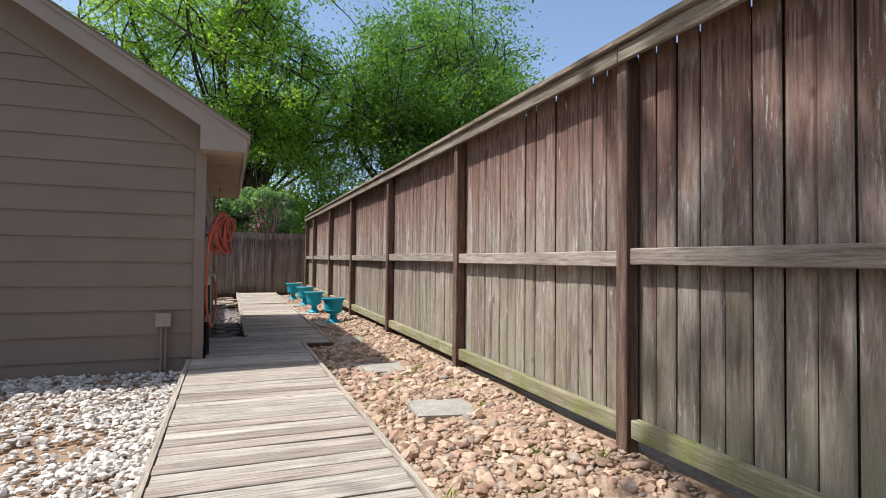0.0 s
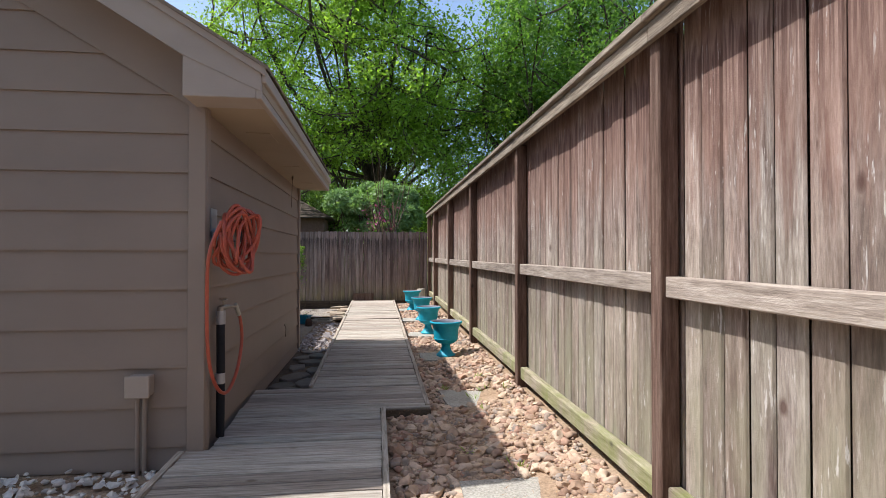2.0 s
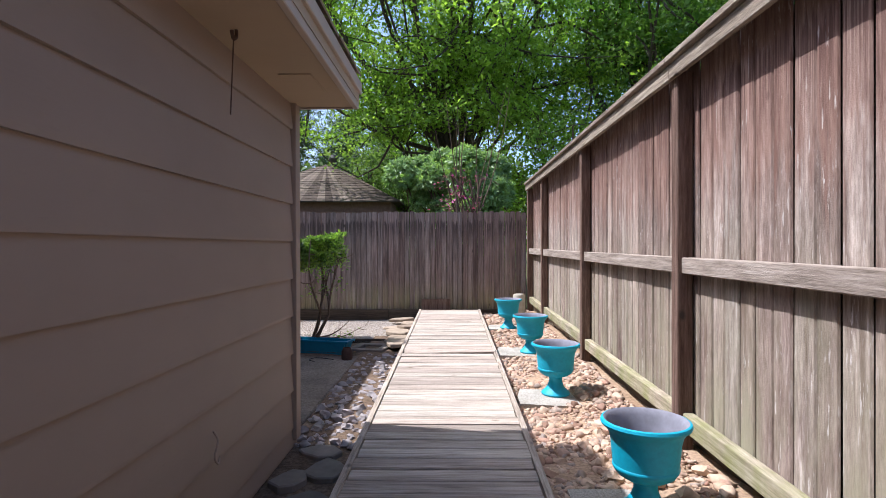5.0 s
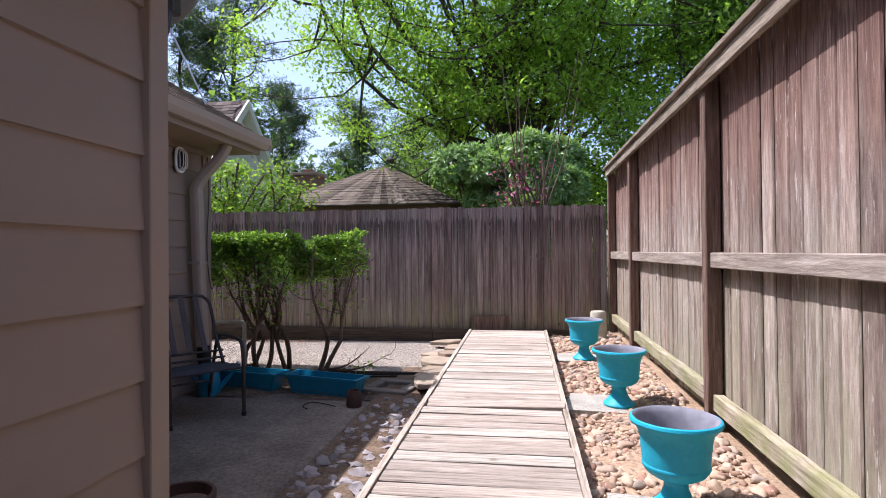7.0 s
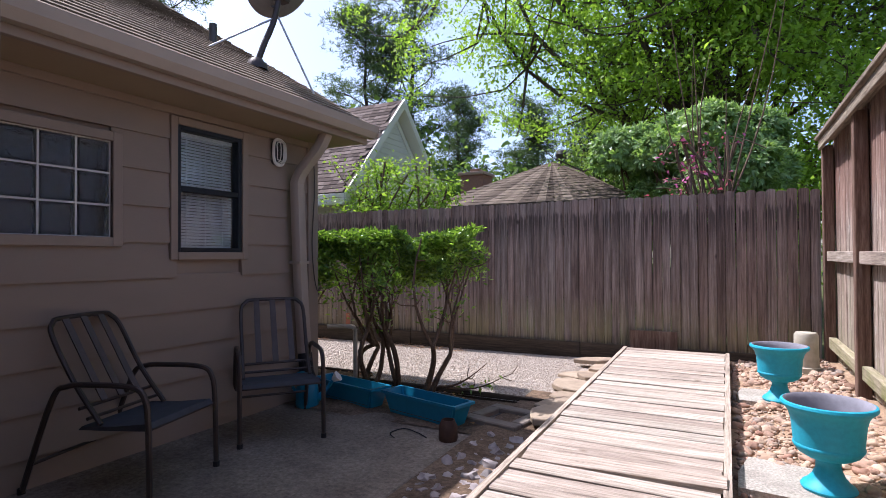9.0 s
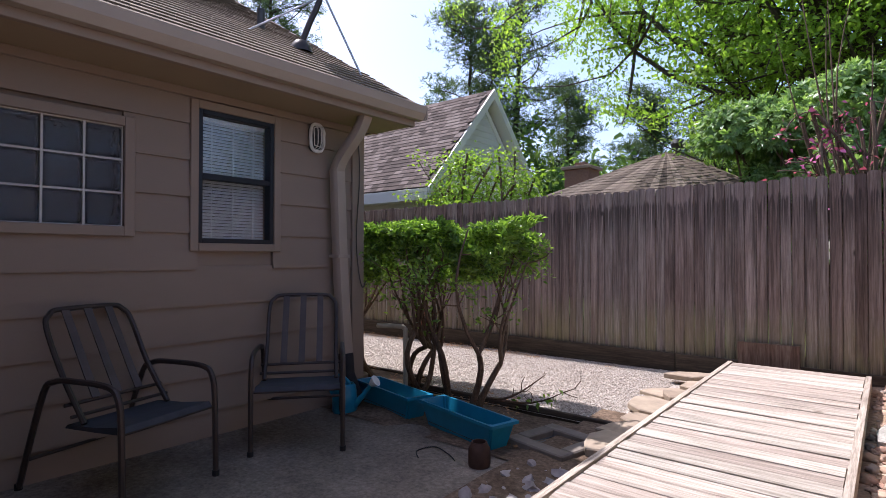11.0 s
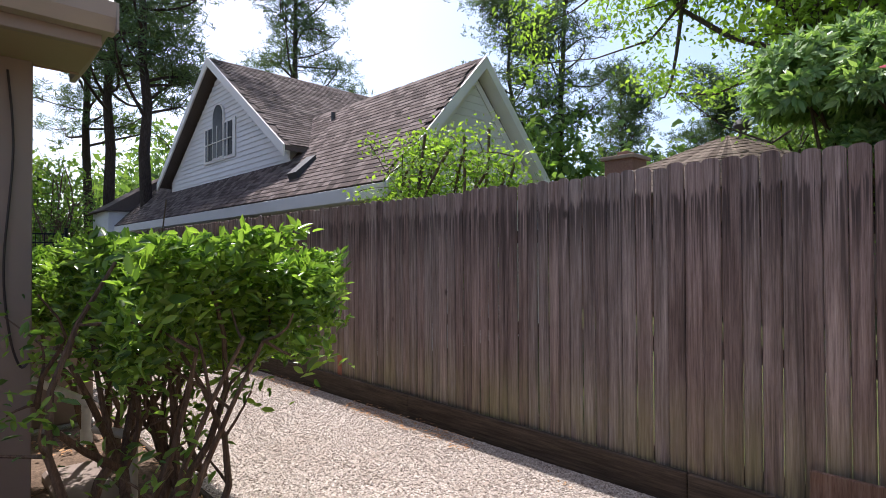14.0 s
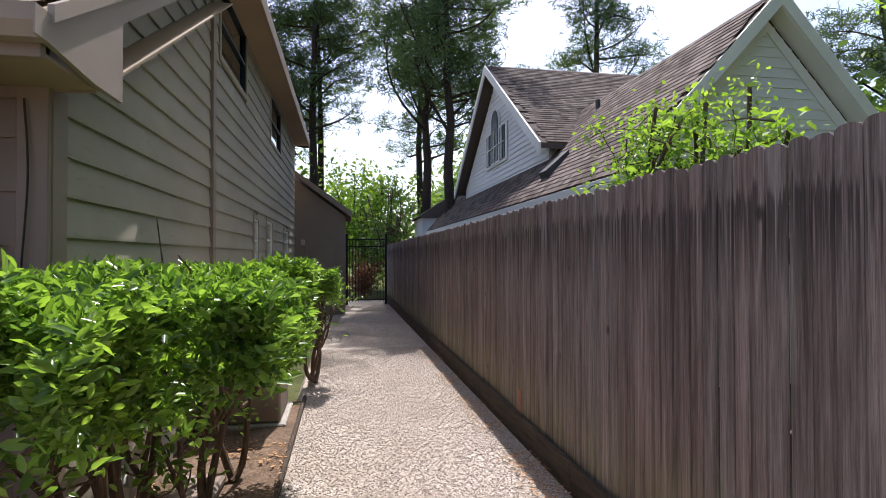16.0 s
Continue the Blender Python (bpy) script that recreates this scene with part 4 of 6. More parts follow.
boards = [board_mesh("board", w, 2.22, 0.016, M["fence_tall"]) for w in (0.126, 0.133, 0.139, 0.143)]
y = -2.3
while y < 16.45:
    i = rnd.randrange(4)
    w = (0.126, 0.133, 0.139, 0.143)[i]
    piece("board", boards[i], tall, pose(2.405 + rnd.uniform(-0.003, 0.003), y + w / 2, 0.30 + rnd.uniform(-0.01, 0.02), 0.0 + rnd.uniform(-0.12, 0.12), rnd.uniform(-0.1, 0.1), rnd.uniform(-0.6, 0.6)))
    y += w + rnd.choice((0.006, 0.007, 0.008, 0.012))
for a, b in zip(POSTS, POSTS[1:] + [None]):
    part("post", Shape().box(2.295, 2.388, a - 0.045, a + 0.045, 0.1, 2.45, 0.006), M["fence_post"], tall)
    if b is None:
        continue
    for nm, z, h, mat in (("middle_rail", 1.225 + 0.005 * (a - 2.5), 0.095, M["fence_rail"]), ("kick_board", 0.245 + 0.013 * (a - 2.5), 0.105, M["fence_kick"])):
        z += rnd.uniform(-0.012, 0.012)
        dz = (b - a) * (0.005 if nm == "middle_rail" else 0.013)
        s = Shape().box(2.318 if nm == "middle_rail" else 2.325, 2.389, a + 0.047, b - 0.047, z, z + h, 0.005)
        s.v = [(p, q, r + dz * (q - a) / (b - a)) for p, q, r in s.v]
        part(nm, s, mat, tall)
    part("top_rail", Shape().box(2.262, 2.293, a, b - 0.004, 2.41, 2.50, 0.004), M["fence_cap"], tall)
    part("cap_board", Shape().box(2.235, 2.44, a, b - 0.004, 2.505, 2.545, 0.006), M["fence_cap"], tall)
# dark sheet added behind the boards, standing in for shade in their gaps
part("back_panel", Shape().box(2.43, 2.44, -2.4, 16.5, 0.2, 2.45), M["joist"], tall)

# ---- picket fence ----
low = thing("picket_fence", (0, 0, 0), 0, "brown stained dog-eared picket fence with a dark rot board", "fence", kind="structure")
pickets = [board_mesh("picket", w, 1.78, 0.016, M["picket"], 0.036) for w in (0.087, 0.092, 0.098)]
x = 2.29
while x > -19.4:
    i = rnd.randrange(3)
    w = (0.087, 0.092, 0.098)[i]
    c = x - w / 2
    piece("picket", pickets[i], low, pose(c, 16.545 + rnd.uniform(-0.005, 0.005), 0.27 + rnd.uniform(-0.014, 0.014), rnd.uniform(-0.15, 0.15), rnd.uniform(-0.06, 0.06), 90 + rnd.uniform(-2.4, 2.4)))
    x -= w + rnd.choice((0.0012, 0.0018, 0.0025, 0.004))
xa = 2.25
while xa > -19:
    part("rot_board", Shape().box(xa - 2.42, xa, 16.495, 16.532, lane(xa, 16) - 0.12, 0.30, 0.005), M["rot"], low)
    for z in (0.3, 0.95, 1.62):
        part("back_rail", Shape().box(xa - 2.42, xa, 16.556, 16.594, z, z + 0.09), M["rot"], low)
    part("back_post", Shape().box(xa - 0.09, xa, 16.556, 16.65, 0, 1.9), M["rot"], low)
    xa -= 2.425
part("loose_board", Shape().box(0.42, 0.93, 16.47, 16.495, 0.25, 0.49, 0.004), M["fence_post"], low, "short board leaning at the end of the boardwalk")
part("repair_patch", Shape().box(-3.78, -3.70, 16.532, 16.5365, 0.25, 0.50, 0.001), M["red_stain"], low, "bare red patch on a picket")

# ---- iron gate at the end of the path ----
gate = thing("iron_gate", (-17.9, 15.75, 0), 0, "black iron bar gate closing the gravel path", "gate")
for yy in (-0.66, 0.66):
    part("gate_post", Shape().box(-0.04, 0.04, yy - 0.04, yy + 0.04, -0.02, 2.4, 0.005), M["iron"], gate)
for z in (0.14, 1.95, 2.2):
    part("gate_rail", Shape().box(-0.015, 0.015, -0.62, 0.62, z, z + 0.04), M["iron"], gate)
bar_mesh = Shape().box(-0.009, 0.009, -0.009, 0.009, 0.08, 2.22).mesh("bar", M["iron"])
for i in range(12):
    piece("bar", bar_mesh, gate, pose(0, -0.57 + i * 0.1036, 0))

# ---- neighbour's house beyond the picket fence ----
nh = thing("neighbour_house", (0, 0, 0), 0, "white sided house with steep brown shingled gables", "house")
EY, EZ, PY = 18.2, 2.52, 20.37
SL = (4.87 - EZ) / (PY - EY)
wall = Shape().prism([(EY + 0.25, 0), (22.3, 0), (22.3, EZ + 0.1), (PY, 4.55), (EY + 0.25, EZ + 0.1)], "x", -20.3, -5.35)
part("wall", wall, M["white_siding"], nh)
z = 0.3
while z < 4.6:
    hw = min(2.05, (4.62 - z) / SL)
    part("siding_board", Shape().prism([(-5.352, z), (-5.335, z), (-5.35, z + 0.135)], "y", PY - hw, PY + hw), M["white_siding"], nh)
    z += 0.13
for sgn in (1, -1):
    f = lambda y: y if sgn == 1 else 2 * PY - y
    o = [(f(EY), EZ - 0.02), (f(PY), EZ - 0.02 + SL * (PY - EY)), (f(PY), EZ + 0.09 + SL * (PY - EY)), (f(EY), EZ + 0.09)]
    part("roof", Shape().prism(o, "x", -20.6, -5.1), M["shingle_n"], nh)
    part("rake_board", Shape().prism([(f(EY), EZ - 0.12), (f(PY), EZ - 0.12 + SL * (PY - EY)), (f(PY), EZ + 0.10 + SL * (PY - EY)), (f(EY), EZ + 0.10)], "x", -5.1, -5.06), M["white_trim"], nh)
    part("rake_soffit", Shape().prism([(f(EY), EZ - 0.125), (f(PY), EZ - 0.125 + SL * (PY - EY)), (f(PY), EZ - 0.03 + SL * (PY - EY)), (f(EY), EZ - 0.03)], "x", -5.345, -5.1), M["white_trim"], nh)
    part("frieze", Shape().prism([(f(EY + 0.3), EZ - 0.1), (f(PY), EZ - 0.36 + SL * (PY - EY)), (f(PY), EZ - 0.2 + SL * (PY - EY)), (f(EY + 0.3), EZ + 0.14)], "x", -5.34, -5.315), M["white_trim"], nh)
part("eave_fascia", Shape().box(-20.6, -5.1, EY - 0.03, EY, EZ - 0.14, EZ + 0.08, 0.004), M["white_trim"], nh)
part("eave_soffit", Shape().box(-20.6, -5.1, EY, EY + 0.26, EZ - 0.14, EZ - 0.12), M["white_trim"], nh)
CN = 1 / math.hypot(1, SL)
shingle_run(nh, 0, 2.17 / CN, -20.6, -5.08, lambda u, v: Vector((u, EY - 0.02 + v * CN, EZ + 0.095 + SL * v * CN)), "x", 0.125, 0.2, M["shingle_n"], 0, rng, 0.014)
# cross gable with the arched window
GX, GY, GZ, GH = -13.3, 19.05, 6.66, 4.15
gs = (GZ - 3.75) / GH
part("gable_wall", Shape().prism([(GX - GH + 0.35, 3.3), (GX + GH - 0.35, 3.3), (GX + GH - 0.35, 3.85), (GX, GZ - 0.25), (GX - GH + 0.35, 3.85)], "y", GY, GY + 0.2), M["white_siding"], nh)
z = 3.5
while z < 6.3:
    hw = min(GH - 0.4, (GZ - 0.3 - z) / gs)
    part("siding_board", Shape().prism([(GY + 0.002, z), (GY - 0.016, z), (GY - 0.001, z + 0.125)], "x", GX - hw, GX + hw), M["white_siding"], nh)
    z += 0.125
for sgn in (1, -1):
    o = [(GX + sgn * GH, 3.72), (GX, GZ - 0.03), (GX, GZ + 0.08), (GX + sgn * GH, 3.83)]
    part("roof", Shape().prism(o, "y", GY - 0.3, 25.5), M["shingle_n"], nh)
    part("rake_board", Shape().prism([(GX + sgn * GH, 3.60), (GX, GZ - 0.14), (GX, GZ + 0.09), (GX + sgn * GH, 3.84)], "y", GY - 0.34, GY - 0.3), M["white_trim"], nh)
cg = 1 / math.hypot(1, gs)
shingle_run(nh, 0, GH / cg, GY - 0.3, 25.5, lambda u, v: Vector((GX + GH - v * cg, u, 3.84 + gs * v * cg)), "y", 0.125, 0.2, M["shingle_n"], 0, rng, 0.014)
aw = part("window", Shape().box(GX - 0.98, GX + 1.08, GY - 0.05, GY - 0.02, 4.05, 5.05, 0.01), M["white_trim"], nh, "arched three-part window with dark panes")
cx = GX + 0.05
arch = [(cx - 0.36, 4.1), (cx + 0.36, 4.1), (cx + 0.36, 5.2)] + [(cx + 0.36 * math.cos(a), 5.2 + 0.36 * math.sin(a)) for a in (math.pi * k / 10 for k in range(1, 10))] + [(cx - 0.36, 5.2)]
part("arch_frame", Shape().prism(arch, "y", GY - 0.07, GY - 0.03), M["white_trim"], aw)
arch2 = [(cx + (p - cx) * 0.86, 4.16 + (q - 4.1) * 0.94) for p, q in arch]
part("pane", Shape().prism(arch2, "y", GY - 0.085, GY - 0.072), M["dark_frame"], aw)
for a in (cx - 0.88, cx + 0.42):
    part("pane", Shape().box(a, a + 0.46, GY - 0.065, GY - 0.055, 4.13, 4.98), M["dark_frame"], aw)
for a in (cx - 0.65, cx + 0.65, cx):
    part("muntin", Shape().box(a - 0.012, a + 0.012, GY - 0.1, GY - 0.07, 4.13, 4.98), M["white_trim"], aw)
for zz in (4.55,):
    part("muntin", Shape().box(cx - 0.88, cx + 0.88, GY - 0.1, GY - 0.07, zz - 0.012, zz + 0.012), M["white_trim"], aw)
part("roof_vent", Shape().prism([(18.55, 3.02), (18.95, 3.42), (18.93, 3.52), (18.5, 3.14)], "x", -8.6, -8.25), M["grey_plastic"], nh, "dark square roof vent")
part("vent_pipe", Shape().tube([(-10.95, 19.9, 4.2), (-10.95, 19.9, 4.85)], 0.06, 10), M["grey_plastic"], nh)
part("vent_pipe", Shape().tube([(-9.3, 20.0, 4.3), (-9.3, 20.0, 4.75)], 0.05, 10), M["grey_plastic"], nh)
part("side_wing", Shape().box(-22.6, -20.3, 18.0, 22, 0, 3.2), M["white_siding"], nh)
part("side_wing_roof", Shape().prism([(17.8, 3.15), (20, 4.6), (22.2, 3.15)], "x", -22.8, -20.2), M["shingle_n"], nh)
part("rear_chimney", Shape().box(-14.4, -13.5, 26.0, 26.9, 4, 7.6), M["brick"], nh)

# house further off, with a hipped roof and a chimney
fh = thing("far_house", (0, 0, 0), 0, "distant house with a brown hipped roof and brick chimney", "house")
part("wall", Shape().box(-8.2, -1.4, 27.6, 34.5, 0, 3.3), M["brick"], fh)
bm = bmesh.new()
base = [bm.verts.new(p) for p in ((-8.6, 27.2, 3.15), (-1.0, 27.2, 3.15), (-1.0, 35, 3.15), (-8.6, 35, 3.15))]
top = [bm.verts.new(p) for p in ((-4.6, 30.6, 5.05), (-4.2, 31.4, 5.05))]
for q in ((0, 1, 4), (1, 2, 5, 4), (2, 3, 5), (3, 0, 4, 5)):
    bm.faces.new([(base + top)[i] for i in q])
bm.faces.new(base[::-1])
s = Shape()
s.add_bm(bm)
part("roof", s, M["shingle_far"], fh)
rs = random.Random(5)
for a, b, c, d, out in (((-8.6, 27.2), (-1.0, 27.2), (-4.6, 30.6), (-4.6, 30.6), (0, -1)), ((-1.0, 27.2), (-1.0, 35), (-4.6, 30.6), (-4.2, 31.4), (1, 0))):
    for k in range(16):
        s = Shape()
        t0, t1 = k / 16, (k + 1.25) / 16
        rows = []
        for t, lift in ((t0, 0.024), (min(t1, 1), 0.008)):
            p, q = Vector(a).lerp(Vector(c), t), Vector(b).lerp(Vector(d), t)
            z = 3.15 + 1.9 * t + lift
            rows.append([(p.lerp(q, i / 24), z + rs.uniform(-0.006, 0.012)) for i in range(25)])
        for i in range(24):
            o = len(s.v)
            for (w, z) in (rows[0][i], rows[0][i + 1]):
                s.v += [(w.x, w.y, z - 0.05), (w.x, w.y, z)]
            for (w, z) in (rows[1][i], rows[1][i + 1]):
                s.v.append((w.x, w.y, z))
            s.f += [(o, o + 2, o + 3, o + 1), (o + 1, o + 3, o + 5, o + 4)]
        part("shingle_course", s, M["shingle_far"], fh)
part("turbine_vent", Shape().lathe([(0.0, 5.55), (0.2, 5.5), (0.26, 5.35), (0.2, 5.2), (0.12, 5.15), (0.12, 4.8)], -4.3, 30.9, 14), M["grey_plastic"], fh)
chim = part("chimney", Shape().box(-8.3, -7.3, 30.0, 31.0, 3, 4.7, 0.01), M["brick"], fh)
part("cap", Shape().box(-8.4, -7.2, 29.9, 31.1, 4.7, 4.82, 0.01), M["foundation"], chim)
part("flue", Shape().box(-8.0, -7.6, 30.3, 30.7, 4.82, 5.0, 0.01), M["brick"], chim)

# ---- urns ----
urn_profile = [(0.0, 0.0), (0.118, 0.0), (0.122, 0.012), (0.114, 0.026), (0.098, 0.036), (0.072, 0.07), (0.056, 0.11), (0.054, 0.14), (0.064, 0.158), (0.10, 0.168), (0.134, 0.19), (0.15, 0.215), (0.153, 0.222), (0.153, 0.232), (0.150, 0.236), (0.156, 0.30), (0.160, 0.345), (0.17, 0.385), (0.186, 0.412), (0.203, 0.424), (0.208, 0.436), (0.204, 0.448), (0.194, 0.452)]
urn_profile = [(r * 0.98, z * 0.955) for r, z in urn_profile]
inner = [(0.194, 0.452), (0.182, 0.444), (0.172, 0.42), (0.155, 0.37), (0.146, 0.29), (0.14, 0.25), (0.0, 0.25)]
inner = [(r * 0.98, z * 0.955) for r, z in inner]
first = None
for x, y, turn in ((1.87, 9.33, 0), (1.84, 11.38, 40), (1.87, 13.08, 80), (1.79, 14.80, 15)):
    z = base_height(y) + 0.002
    if first is None:
        first = thing("urn_planter", (x, y, z), turn, "empty turquoise urn planter on a grey paver", "planter", "urns along the fence")
        part("urn", Shape().lathe(urn_profile, sides=48), M["teal"], first)
        part("lining", Shape().lathe(inner, sides=48), M["pot_inside"], first, "grey inside of the urn")
    else:
        copy_thing(first, pose(x, y, z, 0, 0, turn))
rnd = random.Random(8)
for i, (x, y, sx, sy) in enumerate(((1.76, 3.85, 0.5, 0.44), (1.76, 5.45, 0.56, 0.44), (1.85, 7.38, 0.46, 0.5), (1.82, 9.32, 0.52, 0.5), (1.78, 11.3, 0.5, 0.45), (1.78, 13.12, 0.56, 0.46), (1.74, 14.9, 0.45, 0.42))):
    o = [(sx / 2 * a + rnd.uniform(-0.02, 0.02), sy / 2 * b + rnd.uniform(-0.02, 0.02)) for a, b in ((-1, -1), (0, -1.03), (1, -1), (1.02, 0), (1, 1), (0, 1.02), (-1, 1), (-1.02, 0))]
    p = whole("stepping_stone", Shape().prism(o, "z", -0.05, 0), M["paver"], "grey concrete stepping stone among river rocks", "paver", "stepping stones")
    p.matrix_basis = pose(x, y, base_height(y), 0.7, 0, rnd.uniform(-8, 8))
stub = thing("utility_pedestal", (2.09, 15.95, 0.2), 0, "beige plastic utility pedestal by the fences", "pedestal")
part("cover", Shape().lathe([(0.105, 0.02), (0.10, 0.33), (0.10, 0.40), (0.085, 0.425), (0.0, 0.43)], sides=24), M["beige_plastic"], stub)
part("base", Shape().lathe([(0.115, -0.05), (0.118, 0.1), (0.108, 0.11)], sides=24), M["beige_plastic"], stub)

# ---- hose, tap and hangers on the side wall ----
rh = random.Random(4)
hose = thing("garden_hose", (0.10, 6.33, 1.54), 0, "orange garden hose coiled on the tan wall", "hose")
ca, sa = math.cos(radians(35)), math.sin(radians(35))
for k in range(12):
    ry, rz = rh.uniform(0.06, 0.13), rh.uniform(0.17, 0.22)
    cy, cz, cx0 = rh.uniform(-0.04, 0.04), rh.uniform(-0.05, 0.03), -0.06 + 0.011 * k
    tilt, lean = rh.uniform(-0.75, 0.25), rh.uniform(-0.05, 0.07)
    pts = []
    for q in range(33):
        a = 2 * math.pi * q / 32
        u, v = ry * math.cos(a), rz * math.sin(a)
        u, v = u * math.cos(tilt) - v * math.sin(tilt), u * math.sin(tilt) + v * math.cos(tilt)
        w, u = cx0 + lean * math.sin(a) + 0.025 * math.cos(2 * a + k), cy + u
        pts.append((max(w * ca + u * sa, -0.13), -w * sa + u * ca, cz + v + 0.015 * math.sin(3 * a + k)))
    part("coil", Shape().tube(pts, 0.0115, 8, False), M["orange"], hose)


def smooth_path(pts, n=10):
    pts = [Vector(p) for p in pts]
    out = []
    for i in range(len(pts) - 1):
        p0, p1, p2, p3 = pts[max(i - 1, 0)], pts[i], pts[i + 1], pts[min(i + 2, len(pts) - 1)]
        for k in range(n):
            t = k / n
            out.append(0.5 * (2 * p1 + (p2 - p0) * t + (2 * p0 - 5 * p1 + 4 * p2 - p3) * t * t + (3 * p1 - p0 - 3 * p2 + p3) * t ** 3))
    return out + [pts[-1]]


part("run", Shape().tube(smooth_path([(-0.05, -0.18, 0.1), (-0.11, -0.22, -0.1), (-0.13, -0.2, -0.4), (-0.13, -0.16, -0.75), (-0.11, -0.06, -0.96), (-0.08, 0.08, -1.03), (-0.06, 0.26, -0.92), (-0.05, 0.35, -0.72), (-0.06, 0.34, -0.57), (-0.07, 0.31, -0.51)]), 0.0115, 8), M["orange"], hose)
part("collar", Shape().tube([(-0.065, 0.33, -0.54), (-0.075, 0.27, -0.46)], 0.015, 10), M["beige_plastic"], hose)


def hanger(name, y, z, mat, label):
    h = thing(name, (-0.075, y, z), 0, label, "hose hanger")
    part("hoop", Shape().tube(smooth_path([(0.02, -0.085, -0.06), (0.12, -0.08, 0.05), (0.15, -0.03, 0.12), (0.15, 0.03, 0.12), (0.12, 0.08, 0.05), (0.02, 0.085, -0.06)]), 0.01, 8), mat, h)
    for q in (-0.045, 0.045):
        part("rib", Shape().tube(smooth_path([(0.0, q * 1.5, -0.09), (0.1, q, 0.0), (0.15, q * 0.4, 0.12)]), 0.008, 6), mat, h)
    part("saddle", Shape().prism([(-0.09, -0.09), (0.09, -0.09), (0.07, -0.035), (0.0, -0.012), (-0.07, -0.035)], "x", 0.0, 0.15), mat, h)
    part("plate", Shape().box(-0.012, 0.004, -0.07, 0.07, -0.13, 0.12, 0.003), mat, h)


hanger("hose_hanger", 6.42, 1.62, M["duct"], "grey metal hose hanger behind the orange hose")
hanger("hose_hanger", 6.93, 1.62, M["dark_metal"], "empty black hose hanger on the tan wall")
tap = thing("wall_tap", (-0.035, 6.45, 0.2), 0, "standpipe wrapped in black foam with a tap", "tap")
part("pipe_foam", Shape().tube([(0, 0, 0.0), (0.002, 0.004, 0.45), (0, 0, 0.82)], 0.028, 14), M["black_foam"], tap)
for z0, z1 in ((0.36, 0.43), (0.76, 0.85)):
    part("tape", Shape().tube([(0, 0, z0), (0, 0, z1)], 0.031, 14), M["duct"], tap, "silver duct tape")
part("elbow", Shape().tube([(0, 0, 0.82), (0.0, 0.0, 0.875), (0.002, 0.002, 0.88)], [0.022, 0.022, 0.014], 12), M["brass"], tap)
part("valve", Shape().tube([(-0.005, -0.01, 0.868), (0.02, 0.045, 0.872), (0.036, 0.078, 0.872)], [0.015, 0.017, 0.014], 12), M["brass"], tap)
part("spout", Shape().tube([(0.034, 0.075, 0.872), (0.05, 0.14, 0.865), (0.06, 0.2, 0.85)], [0.013, 0.0125, 0.012], 10), M["brass"], tap)
part("stem", Shape().tube([(0.015, 0.03, 0.87), (0.012, 0.022, 0.925)], 0.006, 8), M["brass"], tap)
part("knob", Shape().box(-0.012, 0.036, 0.005, 0.04, 0.92, 0.931, 0.004), M["brass"], tap)
# box and conduit on the gable wall
ob = thing("outlet_box", (-0.43, 6.17, 0.56), 0, "painted outlet box with a conduit on the gable wall", "outlet box")
part("body", Shape().box(-0.065, 0.065, -0.045, 0.045, 0, 0.125, 0.008), M["fascia"], ob)
part("lid", Shape().box(-0.072, 0.072, -0.06, -0.045, -0.006, 0.132, 0.006), M["fascia"], ob)
for x in (-0.02, 0.022):
    part("conduit", Shape().tube([(x, 0.01, 0.0), (x, 0.01, -0.5)], 0.014, 10), M["trim"], ob)
cable = thing("cable_clip", (-0.055, 9.1, 0.55), 0, "bent wire hook on the tan wall", "hook")
part("wire", Shape().tube(smooth_path([(0, 0, 0.08), (0.02, 0.0, 0.04), (0.02, -0.03, -0.02), (0.02, 0.0, -0.06), (0.015, 0.03, -0.04)]), 0.005, 6), M["trim"], cable)
hk = thing("hanging_hook", (0.03, 9.15, 2.37), 0, "small rusty hook with a wire under the eave", "hook")
part("hook", Shape().tube(smooth_path([(0, 0, 0), (0, 0, -0.03), (0.0, -0.03, -0.05), (0.0, -0.05, -0.02)]), 0.008, 6), M["rust"], hk)
part("wire", Shape().tube([(0, -0.03, -0.05), (-0.01, -0.04, -0.38)], 0.003, 5), M["rust"], hk)

# ---- patio things ----
chair = thing("patio_chair", (-1.50, 12.79, 0.10), -129, "brown metal patio chair with strap back and dark seat", "chair", "patio chairs")
for sx in (-0.275, 0.275):
    pts = smooth_path([(sx, 0.33, 0.0), (sx, 0.32, 0.40), (sx, 0.30, 0.54), (sx, 0.23, 0.595), (sx, 0.0, 0.60), (sx, -0.17, 0.585), (sx, -0.27, 0.50), (sx, -0.46, 0.0)], 6)
    part("side_frame", Shape().tube(pts, 0.0155, 8), M["dark_metal"], chair)
    for yy in (0.33, -0.46):
        part("foot", Shape().tube([(sx, yy, 0.0), (sx, yy, 0.03)], 0.019, 8), M["black_foam"], chair)
bk = [(-0.235, 0.0, 0.385), (-0.235, -0.17, 0.60), (-0.235, -0.31, 0.84), (-0.20, -0.345, 0.905), (-0.14, -0.355, 0.925), (0.14, -0.355, 0.925), (0.20, -0.345, 0.905), (0.235, -0.31, 0.84), (0.235, -0.17, 0.60), (0.235, 0.0, 0.385)]
part("back_frame", Shape().tube(smooth_path(bk, 5), 0.014, 8), M["dark_metal"], chair)
